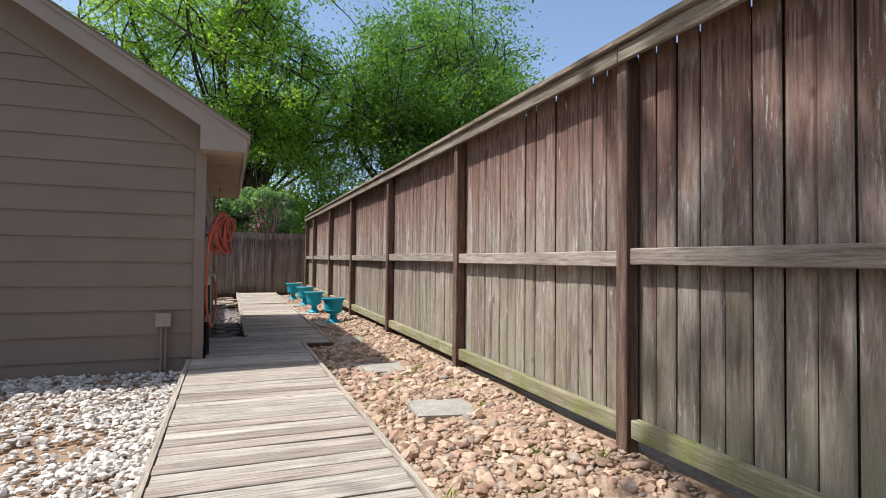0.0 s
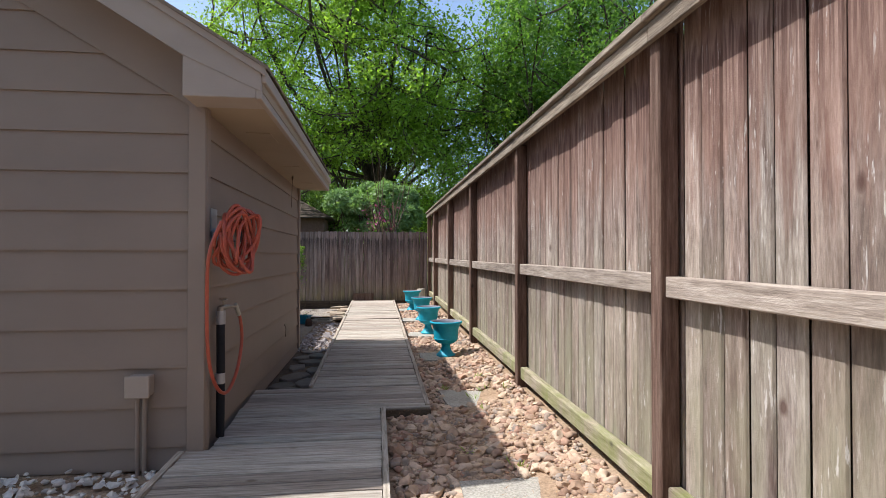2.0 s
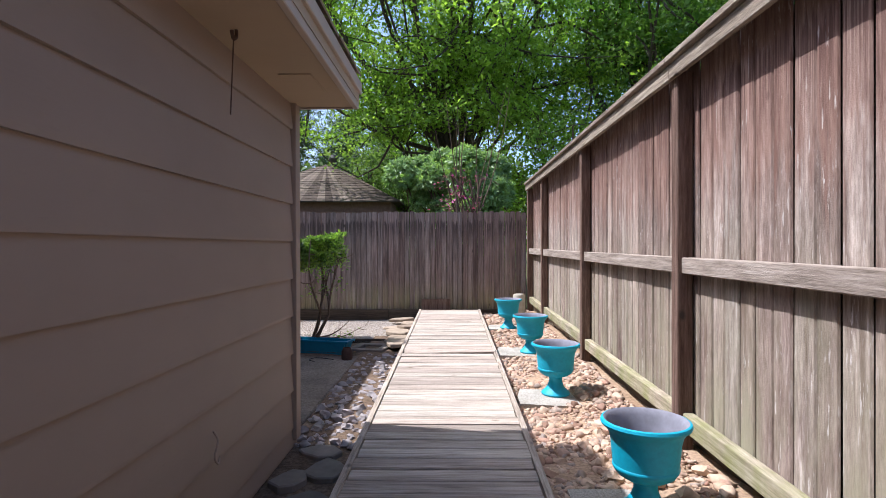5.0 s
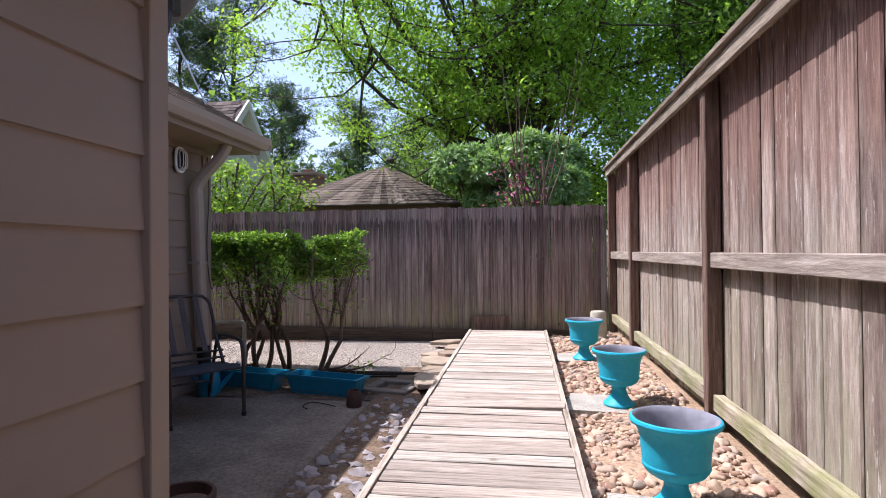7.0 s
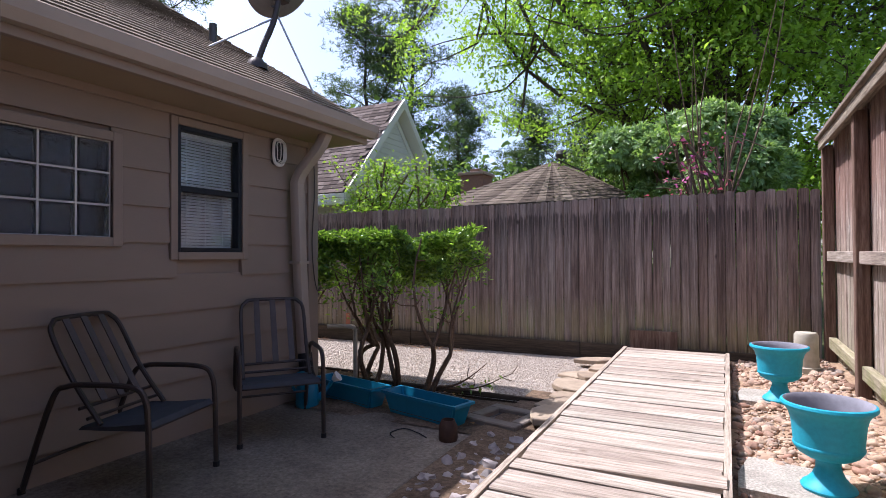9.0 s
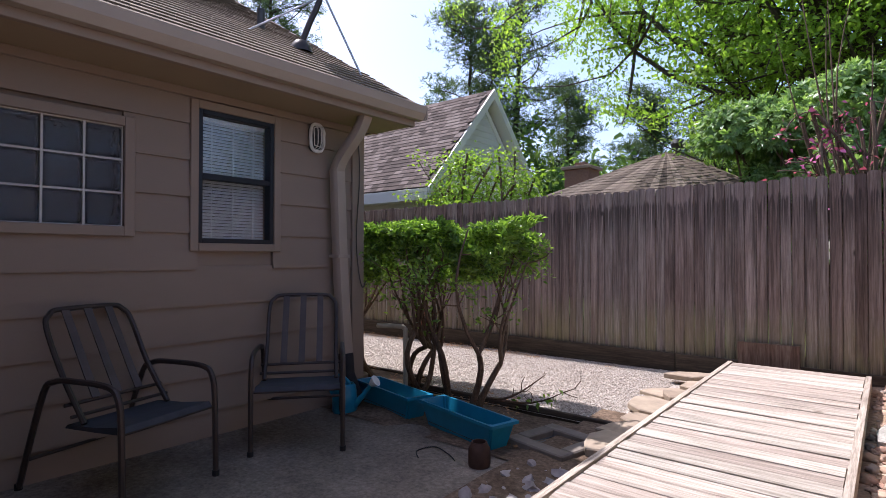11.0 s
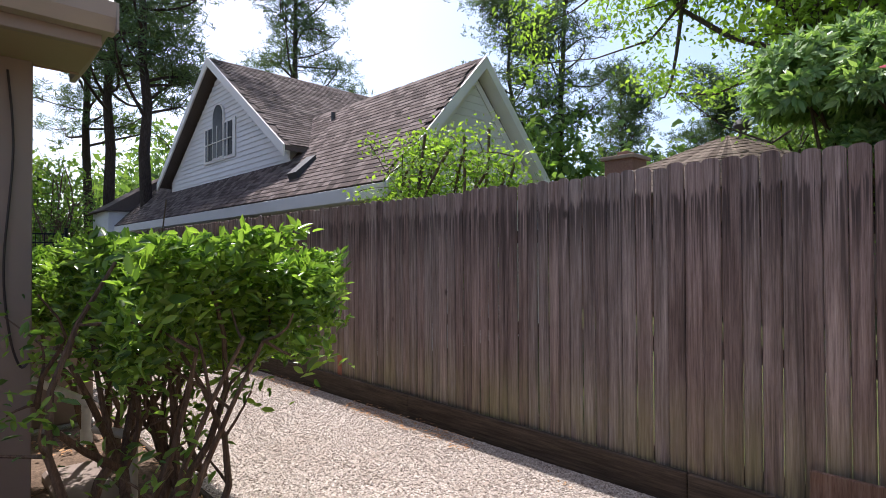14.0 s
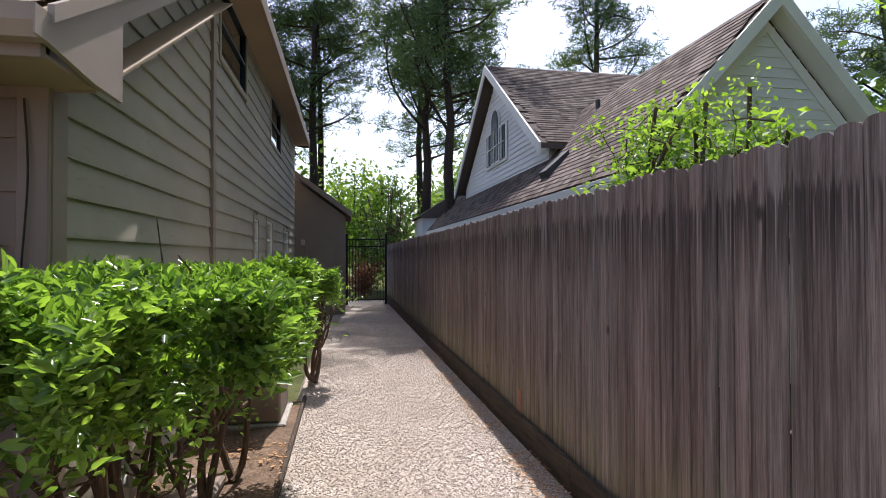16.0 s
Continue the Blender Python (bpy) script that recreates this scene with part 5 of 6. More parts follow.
for x in (-0.12, 0.0, 0.12):
    s = Shape().prism([(-0.352, 0.92), (-0.165, 0.60), (-0.09, 0.48), (-0.083, 0.484), (-0.158, 0.604), (-0.345, 0.924)], "x", x - 0.021, x + 0.021)
    part("strap", s, M["sling"], chair)
part("seat", Shape().prism([(0.32, 0.385), (0.30, 0.41), (0.1, 0.385), (-0.1, 0.375), (-0.12, 0.355), (0.1, 0.362), (0.31, 0.372)], "x", -0.255, 0.255), M["seat"], chair)
for a in ((0.31, 0.38), (-0.1, 0.47), (-0.05, 0.42), (-0.40, 0.16)):
    part("cross_bar", Shape().tube([(-0.27, a[0], a[1]), (0.27, a[0], a[1])], 0.0095, 8), M["dark_metal"], chair)
copy_thing(chair, pose(-1.55, 11.74, 0.10, 0, 0, -74))

trough = thing("window_box", (-1.5, 13.66, 0.105), -13, "empty blue plastic trough planter on the patio", "planter", "blue troughs")
w, d, h = 0.38, 0.105, 0.17
bm = bmesh.new()
rings = []
for k, z in ((0.88, 0.0), (1.0, h - 0.02), (1.05, h - 0.02), (1.05, h), (0.97, h), (0.86, 0.02)):
    rings.append([bm.verts.new((sx * w * k, sy * (d * k + (k - 1) * 0.1), z)) for sx, sy in ((-1, -1), (1, -1), (1, 1), (-1, 1))])
for a, b in zip(rings, rings[1:]):
    for i in range(4):
        bm.faces.new((a[i], a[(i + 1) % 4], b[(i + 1) % 4], b[i]))
bm.faces.new(rings[0][::-1])
bm.faces.new(rings[-1])
bmesh.ops.bevel(bm, geom=[e for e in bm.edges if abs(e.verts[0].co.z - e.verts[1].co.z) > 0.1], offset=0.015, segments=2, affect="EDGES")
s = Shape()
s.add_bm(bm)
part("trough", s, M["blue_plastic"], trough)
part("potting_soil", Shape().box(-0.32, 0.32, -0.085, 0.085, 0.02, 0.045, 0.004), M["soil"], trough, "a little dry soil")
copy_thing(trough, pose(-0.66, 13.52, 0.105, 0, 0, -14))
can = thing("watering_can", (-1.72, 13.36, 0.102), 20, "turquoise plastic watering can with a white rose", "watering can")
part("body", Shape().lathe([(0, 0), (0.092, 0), (0.098, 0.02), (0.095, 0.12), (0.085, 0.2), (0.07, 0.22), (0.06, 0.22), (0.055, 0.20), (0, 0.19)], sides=24), M["blue_plastic"], can)
part("handle", Shape().tube(smooth_path([(-0.08, 0, 0.1), (-0.13, 0, 0.16), (-0.11, 0, 0.25), (-0.03, 0, 0.275), (0.05, 0, 0.22)]), 0.013, 8), M["blue_plastic"], can)
part("spout", Shape().tube([(0.08, 0, 0.05), (0.16, 0, 0.14), (0.23, 0, 0.23)], [0.028, 0.02, 0.014], 10), M["blue_plastic"], can)
part("rose", Shape().tube([(0.225, 0, 0.225), (0.265, 0, 0.255), (0.272, 0, 0.26)], [0.018, 0.045, 0.045], 16), M["white_plastic"], can, "white watering rose")
jar = thing("tin_jar", (-0.27, 13.14, 0.10), 0, "dark rusty jar on the patio corner", "jar")
part("body", Shape().lathe([(0, 0), (0.062, 0), (0.066, 0.02), (0.064, 0.1), (0.05, 0.125), (0.045, 0.14), (0.04, 0.14), (0.04, 0.11), (0, 0.1)], sides=24), M["rust"], jar)
cord = whole("loose_cord", Shape().tube(smooth_path([(-0.62, 13.0, 0.105), (-0.7, 13.08, 0.106), (-0.66, 13.2, 0.106), (-0.52, 13.16, 0.106), (-0.42, 13.1, 0.106)]), 0.004, 5), M["black_foam"], "thin dark cord lying on the patio", "cord")
pot = thing("clay_pot", (-0.37, 10.97, 0.10), 0, "brown clay flower pot on the patio by the house corner", "pot")
part("body", Shape().lathe([(0, 0), (0.085, 0), (0.09, 0.01), (0.125, 0.15), (0.13, 0.155), (0.14, 0.155), (0.145, 0.165), (0.147, 0.205), (0.14, 0.21), (0.128, 0.208), (0.12, 0.16)], sides=32), M["rust"], pot)
part("potting_soil", Shape().lathe([(0.122, 0.16), (0.0, 0.168)], sides=32), M["soil"], pot, "dark dry potting soil")
drain = thing("drain_grate", (-0.08, 13.72, 0.09), -12, "square drain grate framed by dark bricks", "drain")
for sx, sy, ww, dd in ((0, -0.18, 0.46, 0.1), (0, 0.18, 0.46, 0.1), (-0.18, 0, 0.1, 0.25), (0.18, 0, 0.1, 0.25)):
    part("brick", Shape().box(sx - ww / 2, sx + ww / 2, sy - dd / 2, sy + dd / 2, 0, 0.06, 0.008), M["dark_flag"], drain)
for i in range(9):
    part("bar", Shape().box(-0.12 + i * 0.03 - 0.006, -0.12 + i * 0.03 + 0.006, -0.125, 0.125, 0.012, 0.022), M["grey_plastic"], drain)
# no hole here: a flat black slab paints the dark of the drain
part("pit", Shape().box(-0.13, 0.13, -0.13, 0.13, 0.0, 0.008), M["black_foam"], drain)
# downspout
sp = thing("downspout", (-1.865, 13.47, 0.1), 0, "taupe metal downspout with a black boot", "downspout")


def spout_run(pts, w, d):
    """A flattened rectangular pipe with rounded corners along given points."""
    q = Shape()
    q.tube(pts, 1.0, 12)
    centres = [Vector(p) for p in pts]
    for i, c in enumerate(centres):
        for k in range(12):
            v = Vector(q.v[i * 12 + k]) - c
            e = max(abs(v.y) / w, math.hypot(v.x, v.z) / d)
            q.v[i * 12 + k] = tuple(c + v * (0.5 / max(e, 1e-6)) * (0.94 if min(abs(v.y) / w, math.hypot(v.x, v.z) / d) > 0.5 * e else 1.0))
    return q


pts = smooth_path([(0.27, -0.02, 2.36), (0.265, -0.02, 2.30), (0.20, -0.035, 2.18), (0.06, -0.06, 2.02), (0.005, -0.072, 1.92), (0.0, -0.07, 1.8), (0, -0.03, 1.0), (0, 0.02, 0.4)], 6)
part("pipe", spout_run(pts, 0.10, 0.085), M["fascia"], sp)
part("boot", Shape().tube([(0, 0.02, 0.42), (0.02, 0.02, 0.25), (0.12, 0.04, 0.03)], [0.062, 0.062, 0.066], 12), M["black_foam"], sp, "black corrugated boot")
part("strap", Shape().box(-0.07, 0.052, -0.10, 0.018, 1.2, 1.225, 0.002), M["fascia"], sp)
wires = thing("wall_cable", (-1.93, 13.66, 0.1), 0, "dark cable hanging down the corner trim", "cable")
part("cable", Shape().tube(smooth_path([(0.01, 0, 2.25), (0.015, 0.02, 1.9), (0.01, -0.01, 1.4), (0.015, 0.01, 1.1), (0.02, 0.05, 0.95), (0.02, 0.09, 1.0)]), 0.005, 5), M["dark_metal"], wires)
lamp = thing("wall_lamp", (-1.945, 13.24, 2.25), 0, "white caged bulkhead lamp on the patio wall", "lamp")
oval = [(0.062 * math.copysign(abs(math.cos(a)) ** 0.7, math.cos(a)), 0.108 * math.copysign(abs(math.sin(a)) ** 0.7, math.sin(a))) for a in (2 * math.pi * k / 32 for k in range(32))]
part("back_plate", Shape().prism(oval, "x", -0.02, 0.01), M["grey_plastic"], lamp)
part("rim", Shape().tube([(0.022, p, q) for p, q in oval + oval[:1]], 0.013, 8, False), M["white_plastic"], lamp)
part("globe", Shape().lathe([(0.0, -0.08), (0.025, -0.075), (0.036, -0.04), (0.036, 0.04), (0.025, 0.075), (0.0, 0.08)], 0.03, 0, 20), M["block_glass"], lamp)
for yy in (-0.03, 0.0, 0.03):
    part("cage_bar", Shape().tube(smooth_path([(0.01, yy, -0.095), (0.065, yy, -0.075), (0.075, yy, 0.0), (0.065, yy, 0.075), (0.01, yy, 0.095)], 5), 0.004, 6), M["white_plastic"], lamp)
part("cage_ring", Shape().tube(smooth_path([(0.05, -0.045, -0.07), (0.055, -0.05, 0.0), (0.05, -0.045, 0.07), (0.05, 0.045, 0.07), (0.055, 0.05, 0.0), (0.05, 0.045, -0.07), (0.05, -0.045, -0.07)], 5), 0.004, 6), M["white_plastic"], lamp)
# dish on the roof
ds = thing("satellite_dish", (-2.3, 13.35, 3.1), 0, "grey satellite dish on a bent mast above the patio roof", "satellite dish")
part("foot", Shape().lathe([(0.0, 0.06), (0.05, 0.05), (0.09, 0.0), (0.1, -0.05)], sides=16), M["dark_metal"], ds)
part("mast", Shape().tube(smooth_path([(0, 0, 0), (0.03, 0.06, 0.2), (0.05, 0.16, 0.45), (0.05, 0.24, 0.76)]), 0.027, 10), M["dark_metal"], ds)
for p in ((-0.1, -0.45, 0.02), (0.3, 0.42, -0.2)):
    part("strut", Shape().tube([p, (0.06, 0.2, 0.5)], 0.009, 6), M["duct"], ds)
axis = Vector((-0.75, 0.05, 0.62)).normalized()
q = axis.to_track_quat("Z", "Y").to_matrix()
bowl = Shape()
bowl.lathe([(0, -0.09), (0.12, -0.08), (0.25, -0.045), (0.35, 0.0), (0.36, 0.01), (0.35, 0.012), (0.25, -0.03), (0.12, -0.066), (0, -0.076)], sides=40)
bowl.v = [tuple(q @ Vector((a * 1.0, b * 1.08, c)) + Vector((0.02, 0.28, 0.9))) for a, b, c in bowl.v]
part("bowl", bowl, M["dish"], ds)
part("bracket", Shape().box(0.0, 0.1, 0.2, 0.32, 0.66, 0.84, 0.01), M["dark_metal"], ds)
part("feed_arm", Shape().tube([(0.0, 0.28, 0.6), (-0.35, 0.30, 0.85)], 0.014, 8), M["dish"], ds)
part("receiver", Shape().box(-0.42, -0.32, 0.26, 0.34, 0.83, 0.93, 0.015), M["white_plastic"], ds)
vent = thing("roof_pipe", (-2.75, 13.25, 3.3), 0, "short dark vent pipe on the shingled roof", "vent pipe")
part("pipe", Shape().tube([(0, 0, -0.1), (0, 0, 0.22)], 0.035, 12), M["grey_plastic"], vent)

# ---- lane things ----
whole("bed_edging", Shape().box(-1.9, 0.06, 14.262, 14.295, 0.04, 0.15, 0.006), M["rot"], "dark timber edging between bed and gravel", "edging")
whole("bed_edging", Shape().box(-5.4, -1.95, 14.60, 14.635, 0.0, 0.125, 0.006), M["rot"], "dark timber edging between bed and gravel", "edging")
pvc = thing("drain_pipe", (-2.6, 14.05, 0.1), 0, "white plastic pipe rising under the hedge", "pipe")
part("pipe", Shape().tube(smooth_path([(-0.75, -0.28, 0.72), (0.0, 0.0, 0.62), (0.06, 0.02, 0.58), (0.07, 0.02, 0.5), (0.07, 0.02, 0.4)], 6), 0.024, 10), M["white_plastic"], pvc)
part("coupling", Shape().tube([(0.07, 0.02, 0.38), (0.07, 0.02, 0.46)], 0.03, 10), M["white_plastic"], pvc)
pvc2 = thing("drain_pipe", (-1.85, 14.12, 0.1), 0, "grey plastic pipe standing by the house corner", "pipe")
part("pipe", Shape().tube(smooth_path([(0.06, 0, 0.0), (0.06, 0, 0.5), (0.05, 0, 0.56), (0.0, -0.02, 0.58), (-0.2, -0.1, 0.58)], 6), 0.022, 10), M["beige_plastic"], pvc2)
splash = whole("splash_block", Shape().box(-3.2, -2.4, 13.95, 14.25, 0.10, 0.17, 0.02), M["foundation"], "grey concrete splash block under the hedge", "splash block")
ac = thing("utility_cabinet", (-4.75, 14.05, 0.05), 0, "beige utility cabinet beside the gravel path", "cabinet")
part("body", Shape().box(-0.35, 0.35, -0.25, 0.42, 0.08, 1.0, 0.02), M["foundation"], ac)
part("lid", Shape().box(-0.38, 0.38, -0.28, 0.45, 1.0, 1.05, 0.01), M["beige_plastic"], ac)
part("base", Shape().box(-0.4, 0.4, -0.3, 0.47, -0.1, 0.08, 0.01), M["paver"], ac)

# ---- stones ----
rng = np.random.default_rng(11)


def stone_template(level, k):
    bm = bmesh.new()
    bmesh.ops.create_icosphere(bm, subdivisions=level, radius=1)
    bm.verts.index_update()
    v = np.array([tuple(p.co) for p in bm.verts])
    f = np.array([[q.index for q in p.verts] for p in bm.faces])
    bm.free()
    w = np.array([0.75 + 0.55 * noise.noise(Vector(p) * 1.1 + Vector((k * 7.3, 1, 2))) + 0.22 * noise.noise(Vector(p) * 2.6 + Vector((3, k * 5.1, 2))) for p in v])
    return v * w[:, None], f


TEMPLATES = {n: [stone_template(n, k) for k in range(6)] for n in (1, 2)}


def stones(name, places, sizes, level, material, label, flat=0.6, smooth=True, category="rocks"):
    vs, fs, o = [], [], 0
    for p, s in zip(places, sizes):
        v, f = TEMPLATES[level][rng.integers(6)]
        a = rng.random() * 6.283
        c, d = math.cos(a), math.sin(a)
        r = v * np.array([1.0 + 0.3 * rng.random(), 0.8, flat * (0.8 + 0.4 * rng.random())]) * s
        t = (rng.random() - 0.5) * 0.5
        r = np.stack([r[:, 0], r[:, 1] * math.cos(t) - r[:, 2] * math.sin(t), r[:, 1] * math.sin(t) + r[:, 2] * math.cos(t)], 1)
        r = np.stack([r[:, 0] * c - r[:, 1] * d, r[:, 0] * d + r[:, 1] * c, r[:, 2]], 1) + p
        vs.append(r)
        fs.append(f + o)
        o += len(v)
    v, f = np.concatenate(vs), np.concatenate(fs)
    me = bpy.data.meshes.new(name)
    me.vertices.add(len(v))
    me.vertices.foreach_set("co", v.reshape(-1).astype(np.float32))
    me.loops.add(3 * len(f))
    me.loops.foreach_set("vertex_index", f.reshape(-1).astype(np.int32))
    me.polygons.add(len(f))
    me.polygons.foreach_set("loop_start", np.arange(0, 3 * len(f), 3, dtype=np.int32))
    me.polygons.foreach_set("use_smooth", np.full(len(f), smooth))
    me.update(calc_edges=True)
    me.materials.append(material)
    return tagged(new(name, me), label, category, kind="stuff")


PAVERS = [(1.76, 3.85), (1.76, 5.45), (1.85, 7.38), (1.82, 9.32), (1.78, 11.3), (1.78, 13.12), (1.74, 14.9)]


def clear(x, y):
    if y < 7.0 and x < 1.12:
        return False
    if y >= 7.0 and x < 1.47:
        return False
    return all(abs(x - a) > 0.25 or abs(y - b) > 0.22 for a, b in PAVERS) and math.hypot(x - 2.09, y - 15.95) > 0.12


rock_meshes = []
for k in range(6):
    v, f = TEMPLATES[2][k]
    s = Shape()
    s.v, s.f, s.smooth = [tuple(p) for p in v * np.array([1.15, 0.85, 0.6])], [tuple(int(i) for i in q) for q in f], True
    rock_meshes.append(s.mesh("river_rock", M["river_one"]))
placed = 0
while placed < 290:
    x, y = rng.uniform(1.15, 2.3), rng.uniform(1.6, 10.5)
    if clear(x, y):
        s = rng.uniform(0.036, 0.072)
        ob = new("river_rock", rock_meshes[rng.integers(6)])
        ob.matrix_basis = pose(x, y, R(x, y) + s * 0.25, rng.uniform(-15, 15), rng.uniform(-15, 15), rng.uniform(0, 360)) @ Matrix.Scale(s, 4)
        tagged(ob, "rounded tan river rock beside the boardwalk", "rock", "large river rocks")
        placed += 1
for level, count, lo, hi, lbl in ((2, 3400, 0.026, 0.06, "tan and reddish river rocks beside the boardwalk"), (1, 13000, 0.012, 0.03, "small tan stones and chips between the rocks")):
    pts, sz = [], []
    while len(pts) < count:
        x, y = rng.uniform(1.1, 2.32), rng.uniform(-0.6, 16.42)
        if clear(x, y):
            s = lo + (hi - lo) * rng.random() ** 1.8
            pts.append((x, y, R(x, y) + s * 0.18))
            sz.append(s)
    stones("river_rocks", pts, sz, level, M["river"], lbl, 0.62)
pts, sz = [], []
while len(pts) < 14000:
    x, y = -0.22 - 4.6 * rng.random() ** 1.3, rng.uniform(0.6, 6.17)
    bare = noise.noise(Vector((x * 0.9, y * 0.9, 5.0)))
    if bare > 0.3 and rng.random() < 0.6:
        continue
    s = 0.014 + 0.03 * rng.random() ** 1.6
    pts.append((x, y, 0.085 + s * 0.2 + (0.02 if rng.random() < 0.3 else 0)))
    sz.append(s)
stones("white_rocks", pts, sz, 1, M["white_rock"], "white and grey garden rocks before the gable wall", 0.6, False)
n = 60000
x = 0.32 - 9.0 * rng.random(n) ** 1.35
y = rng.uniform(14.3, 16.49, n)
keep = ~((x < -1.95) & (y < 14.62)) & ~((x > 0.0) & (y > 14.4))
x, y = x[keep], y[keep]
stones("pea_gravel", np.stack([x, y, 0.10 + 0.006 * x + 0.014], 1), 0.005 + 0.006 * rng.random(len(x)), 1, M["pea"], "loose pea gravel stones on the path", 0.7, False)

# grey river stones beside the patio, one by one
meshes = []
for k in range(6):
    v, f = TEMPLATES[2][k]
    s = Shape()
    s.v, s.f, s.smooth = [tuple(p) for p in v * np.array([1.1, 0.9, 0.62])], [tuple(int(i) for i in q) for q in f], True
    me = s.mesh("river_stone", M["grey_rock"])
    meshes.append(me)
done = []
tries = 0
while len(done) < 130 and tries < 9000:
    tries += 1
    x, y = rng.uniform(-0.12, 0.37), rng.uniform(10.35, 13.4)
    if x < -0.12 + 0.03:
        continue
    s = 0.032 + 0.04 * rng.random()
    if all(math.hypot(x - a, y - b) > (s + c) * 0.82 for a, b, c in done):
        done.append((x, y, s))
        ob = new("river_stone", meshes[rng.integers(6)])
        ob.matrix_basis = pose(x, y, 0.085 + s * 0.4, rng.uniform(-12, 12), rng.uniform(-12, 12), rng.uniform(0, 360)) @ Matrix.Scale(s, 4)
        tagged(ob, "smooth grey river stone between patio and boardwalk", "stone", "grey river stones")


def flagstone(x, y, z, r, ry, mat, label, group, k):
    o = []
    m = 7
    for i in range(m):
        a = 2 * math.pi * i / m + 0.55 * noise.noise(Vector((i * 1.7, k * 3.1, 0)))
        q = 1 + 0.5 * noise.noise(Vector((i * 2.9, k * 5.7, 9)))
        o.append((r * q * math.cos(a), ry * q * math.sin(a)))
    bm = bmesh.new()
    f = bm.faces.new([bm.verts.new((p, q, 0)) for p, q in o])
    g = bmesh.ops.extrude_face_region(bm, geom=[f])
    for v in g["geom"]:
        if isinstance(v, bmesh.types.BMVert):
            v.co.z += 0.05
    bmesh.ops.bevel(bm, geom=bm.edges[:], offset=0.008, segments=1, affect="EDGES")
    s = Shape()
    s.add_bm(bm)
    ob = whole("flagstone", s, mat, label, "flagstone", group)
    ob.matrix_basis = pose(x, y, z, rng.uniform(-2, 2), rng.uniform(-2, 2), 0)


for k, (x, y, r, ry) in enumerate(((0.2, 14.5, 0.13, 0.14), (0.14, 14.83, 0.15, 0.17), (0.27, 15.16, 0.13, 0.15), (0.12, 15.42, 0.17, 0.16), (0.28, 15.72, 0.12, 0.15), (0.12, 15.98, 0.16, 0.14), (0.26, 16.24, 0.14, 0.11), (0.22, 14.12, 0.12, 0.16), (0.26, 13.72, 0.11, 0.17))):
    flagstone(x, y, 0.10 + 0.03 * (k % 3), r * 1.4, ry * 1.3, M["flag"], "rough tan flagstone beside the boardwalk", "tan flagstones", k)
for k, (x, y, r, ry) in enumerate(((0.2, 8.0, 0.17, 0.16), (0.06, 8.28, 0.12, 0.14), (0.28, 8.42, 0.1, 0.16), (0.14, 8.72, 0.15, 0.17), (0.28, 9.05, 0.09, 0.15), (0.08, 9.2, 0.12, 0.16), (0.2, 9.56, 0.17, 0.15), (0.05, 9.85, 0.1, 0.12), (0.24, 9.98, 0.13, 0.16), (0.12, 10.25, 0.15, 0.09))):
    flagstone(x, y, 0.065, r, ry, M["dark_flag"], "dark flagstone beside the house wall", "dark flagstones", k + 20)


# ---- plants ----
def clump(name, v, material, parent, label=""):
    ob = new(name, quads(name, v, material))
    ob.parent = parent
    return tagged(ob, label)


def litter(name, area, n, size, material, label, height, wide=0.4):
    x0, x1, y0, y1 = area
    c = np.stack([rng.uniform(x0, x1, n), rng.uniform(y0, y1, n), np.zeros(n)], 1)
    k = np.array([noise.noise(Vector((p[0] * 1.3, p[1] * 1.3, 2))) > -0.05 for p in c])
    c = c[k]
    c[:, 2] = height + 0.012 * rng.random(len(c))
    v = blades(c, size, rng, wide, 0.0)
    v[:, :, 2] = c[:, None, 2] + (v[:, :, 2] - c[:, None, 2]) * 0.15
    tagged(new(name, quads(name, v, material)), label, "litter", kind="stuff")


litter("pine_litter", (-3.6, -0.3, 3.6, 6.0), 5200, 0.055, M["needles"], "brown pine needles on the white rocks", 0.115, 0.06)
litter("leaf_litter", (-4.5, 0.05, 13.5, 14.62), 2600, 0.035, M["needles"], "dead brown leaves under the hedge", 0.115, 0.6)
litter("rock_litter", (1.15, 2.28, 0.5, 8.0), 2600, 0.05, M["needles"], "dry needles and grass among the rocks", 0.20, 0.06)
litter("path_litter", (-8.0, 0.3, 16.22, 16.49), 2600, 0.03, M["needles"], "dead leaves along the foot of the fence", 0.115, 0.5)


def limb(start, end, r0, r1, bend, n=7):
    a, b = Vector(start), Vector(end)
    off = Vector(tuple(rng.normal(size=3))) * bend * (b - a).length
    pts, rad = [], []
    for i in range(n + 1):
        t = i / n
        pts.append(a.lerp(b, t) + off * math.sin(math.pi * t) + Vector((0, 0, -0.15 * (b - a).length * math.sin(math.pi * t) * 0.3)))
        rad.append(r0 + (r1 - r0) * t)
    return pts, rad


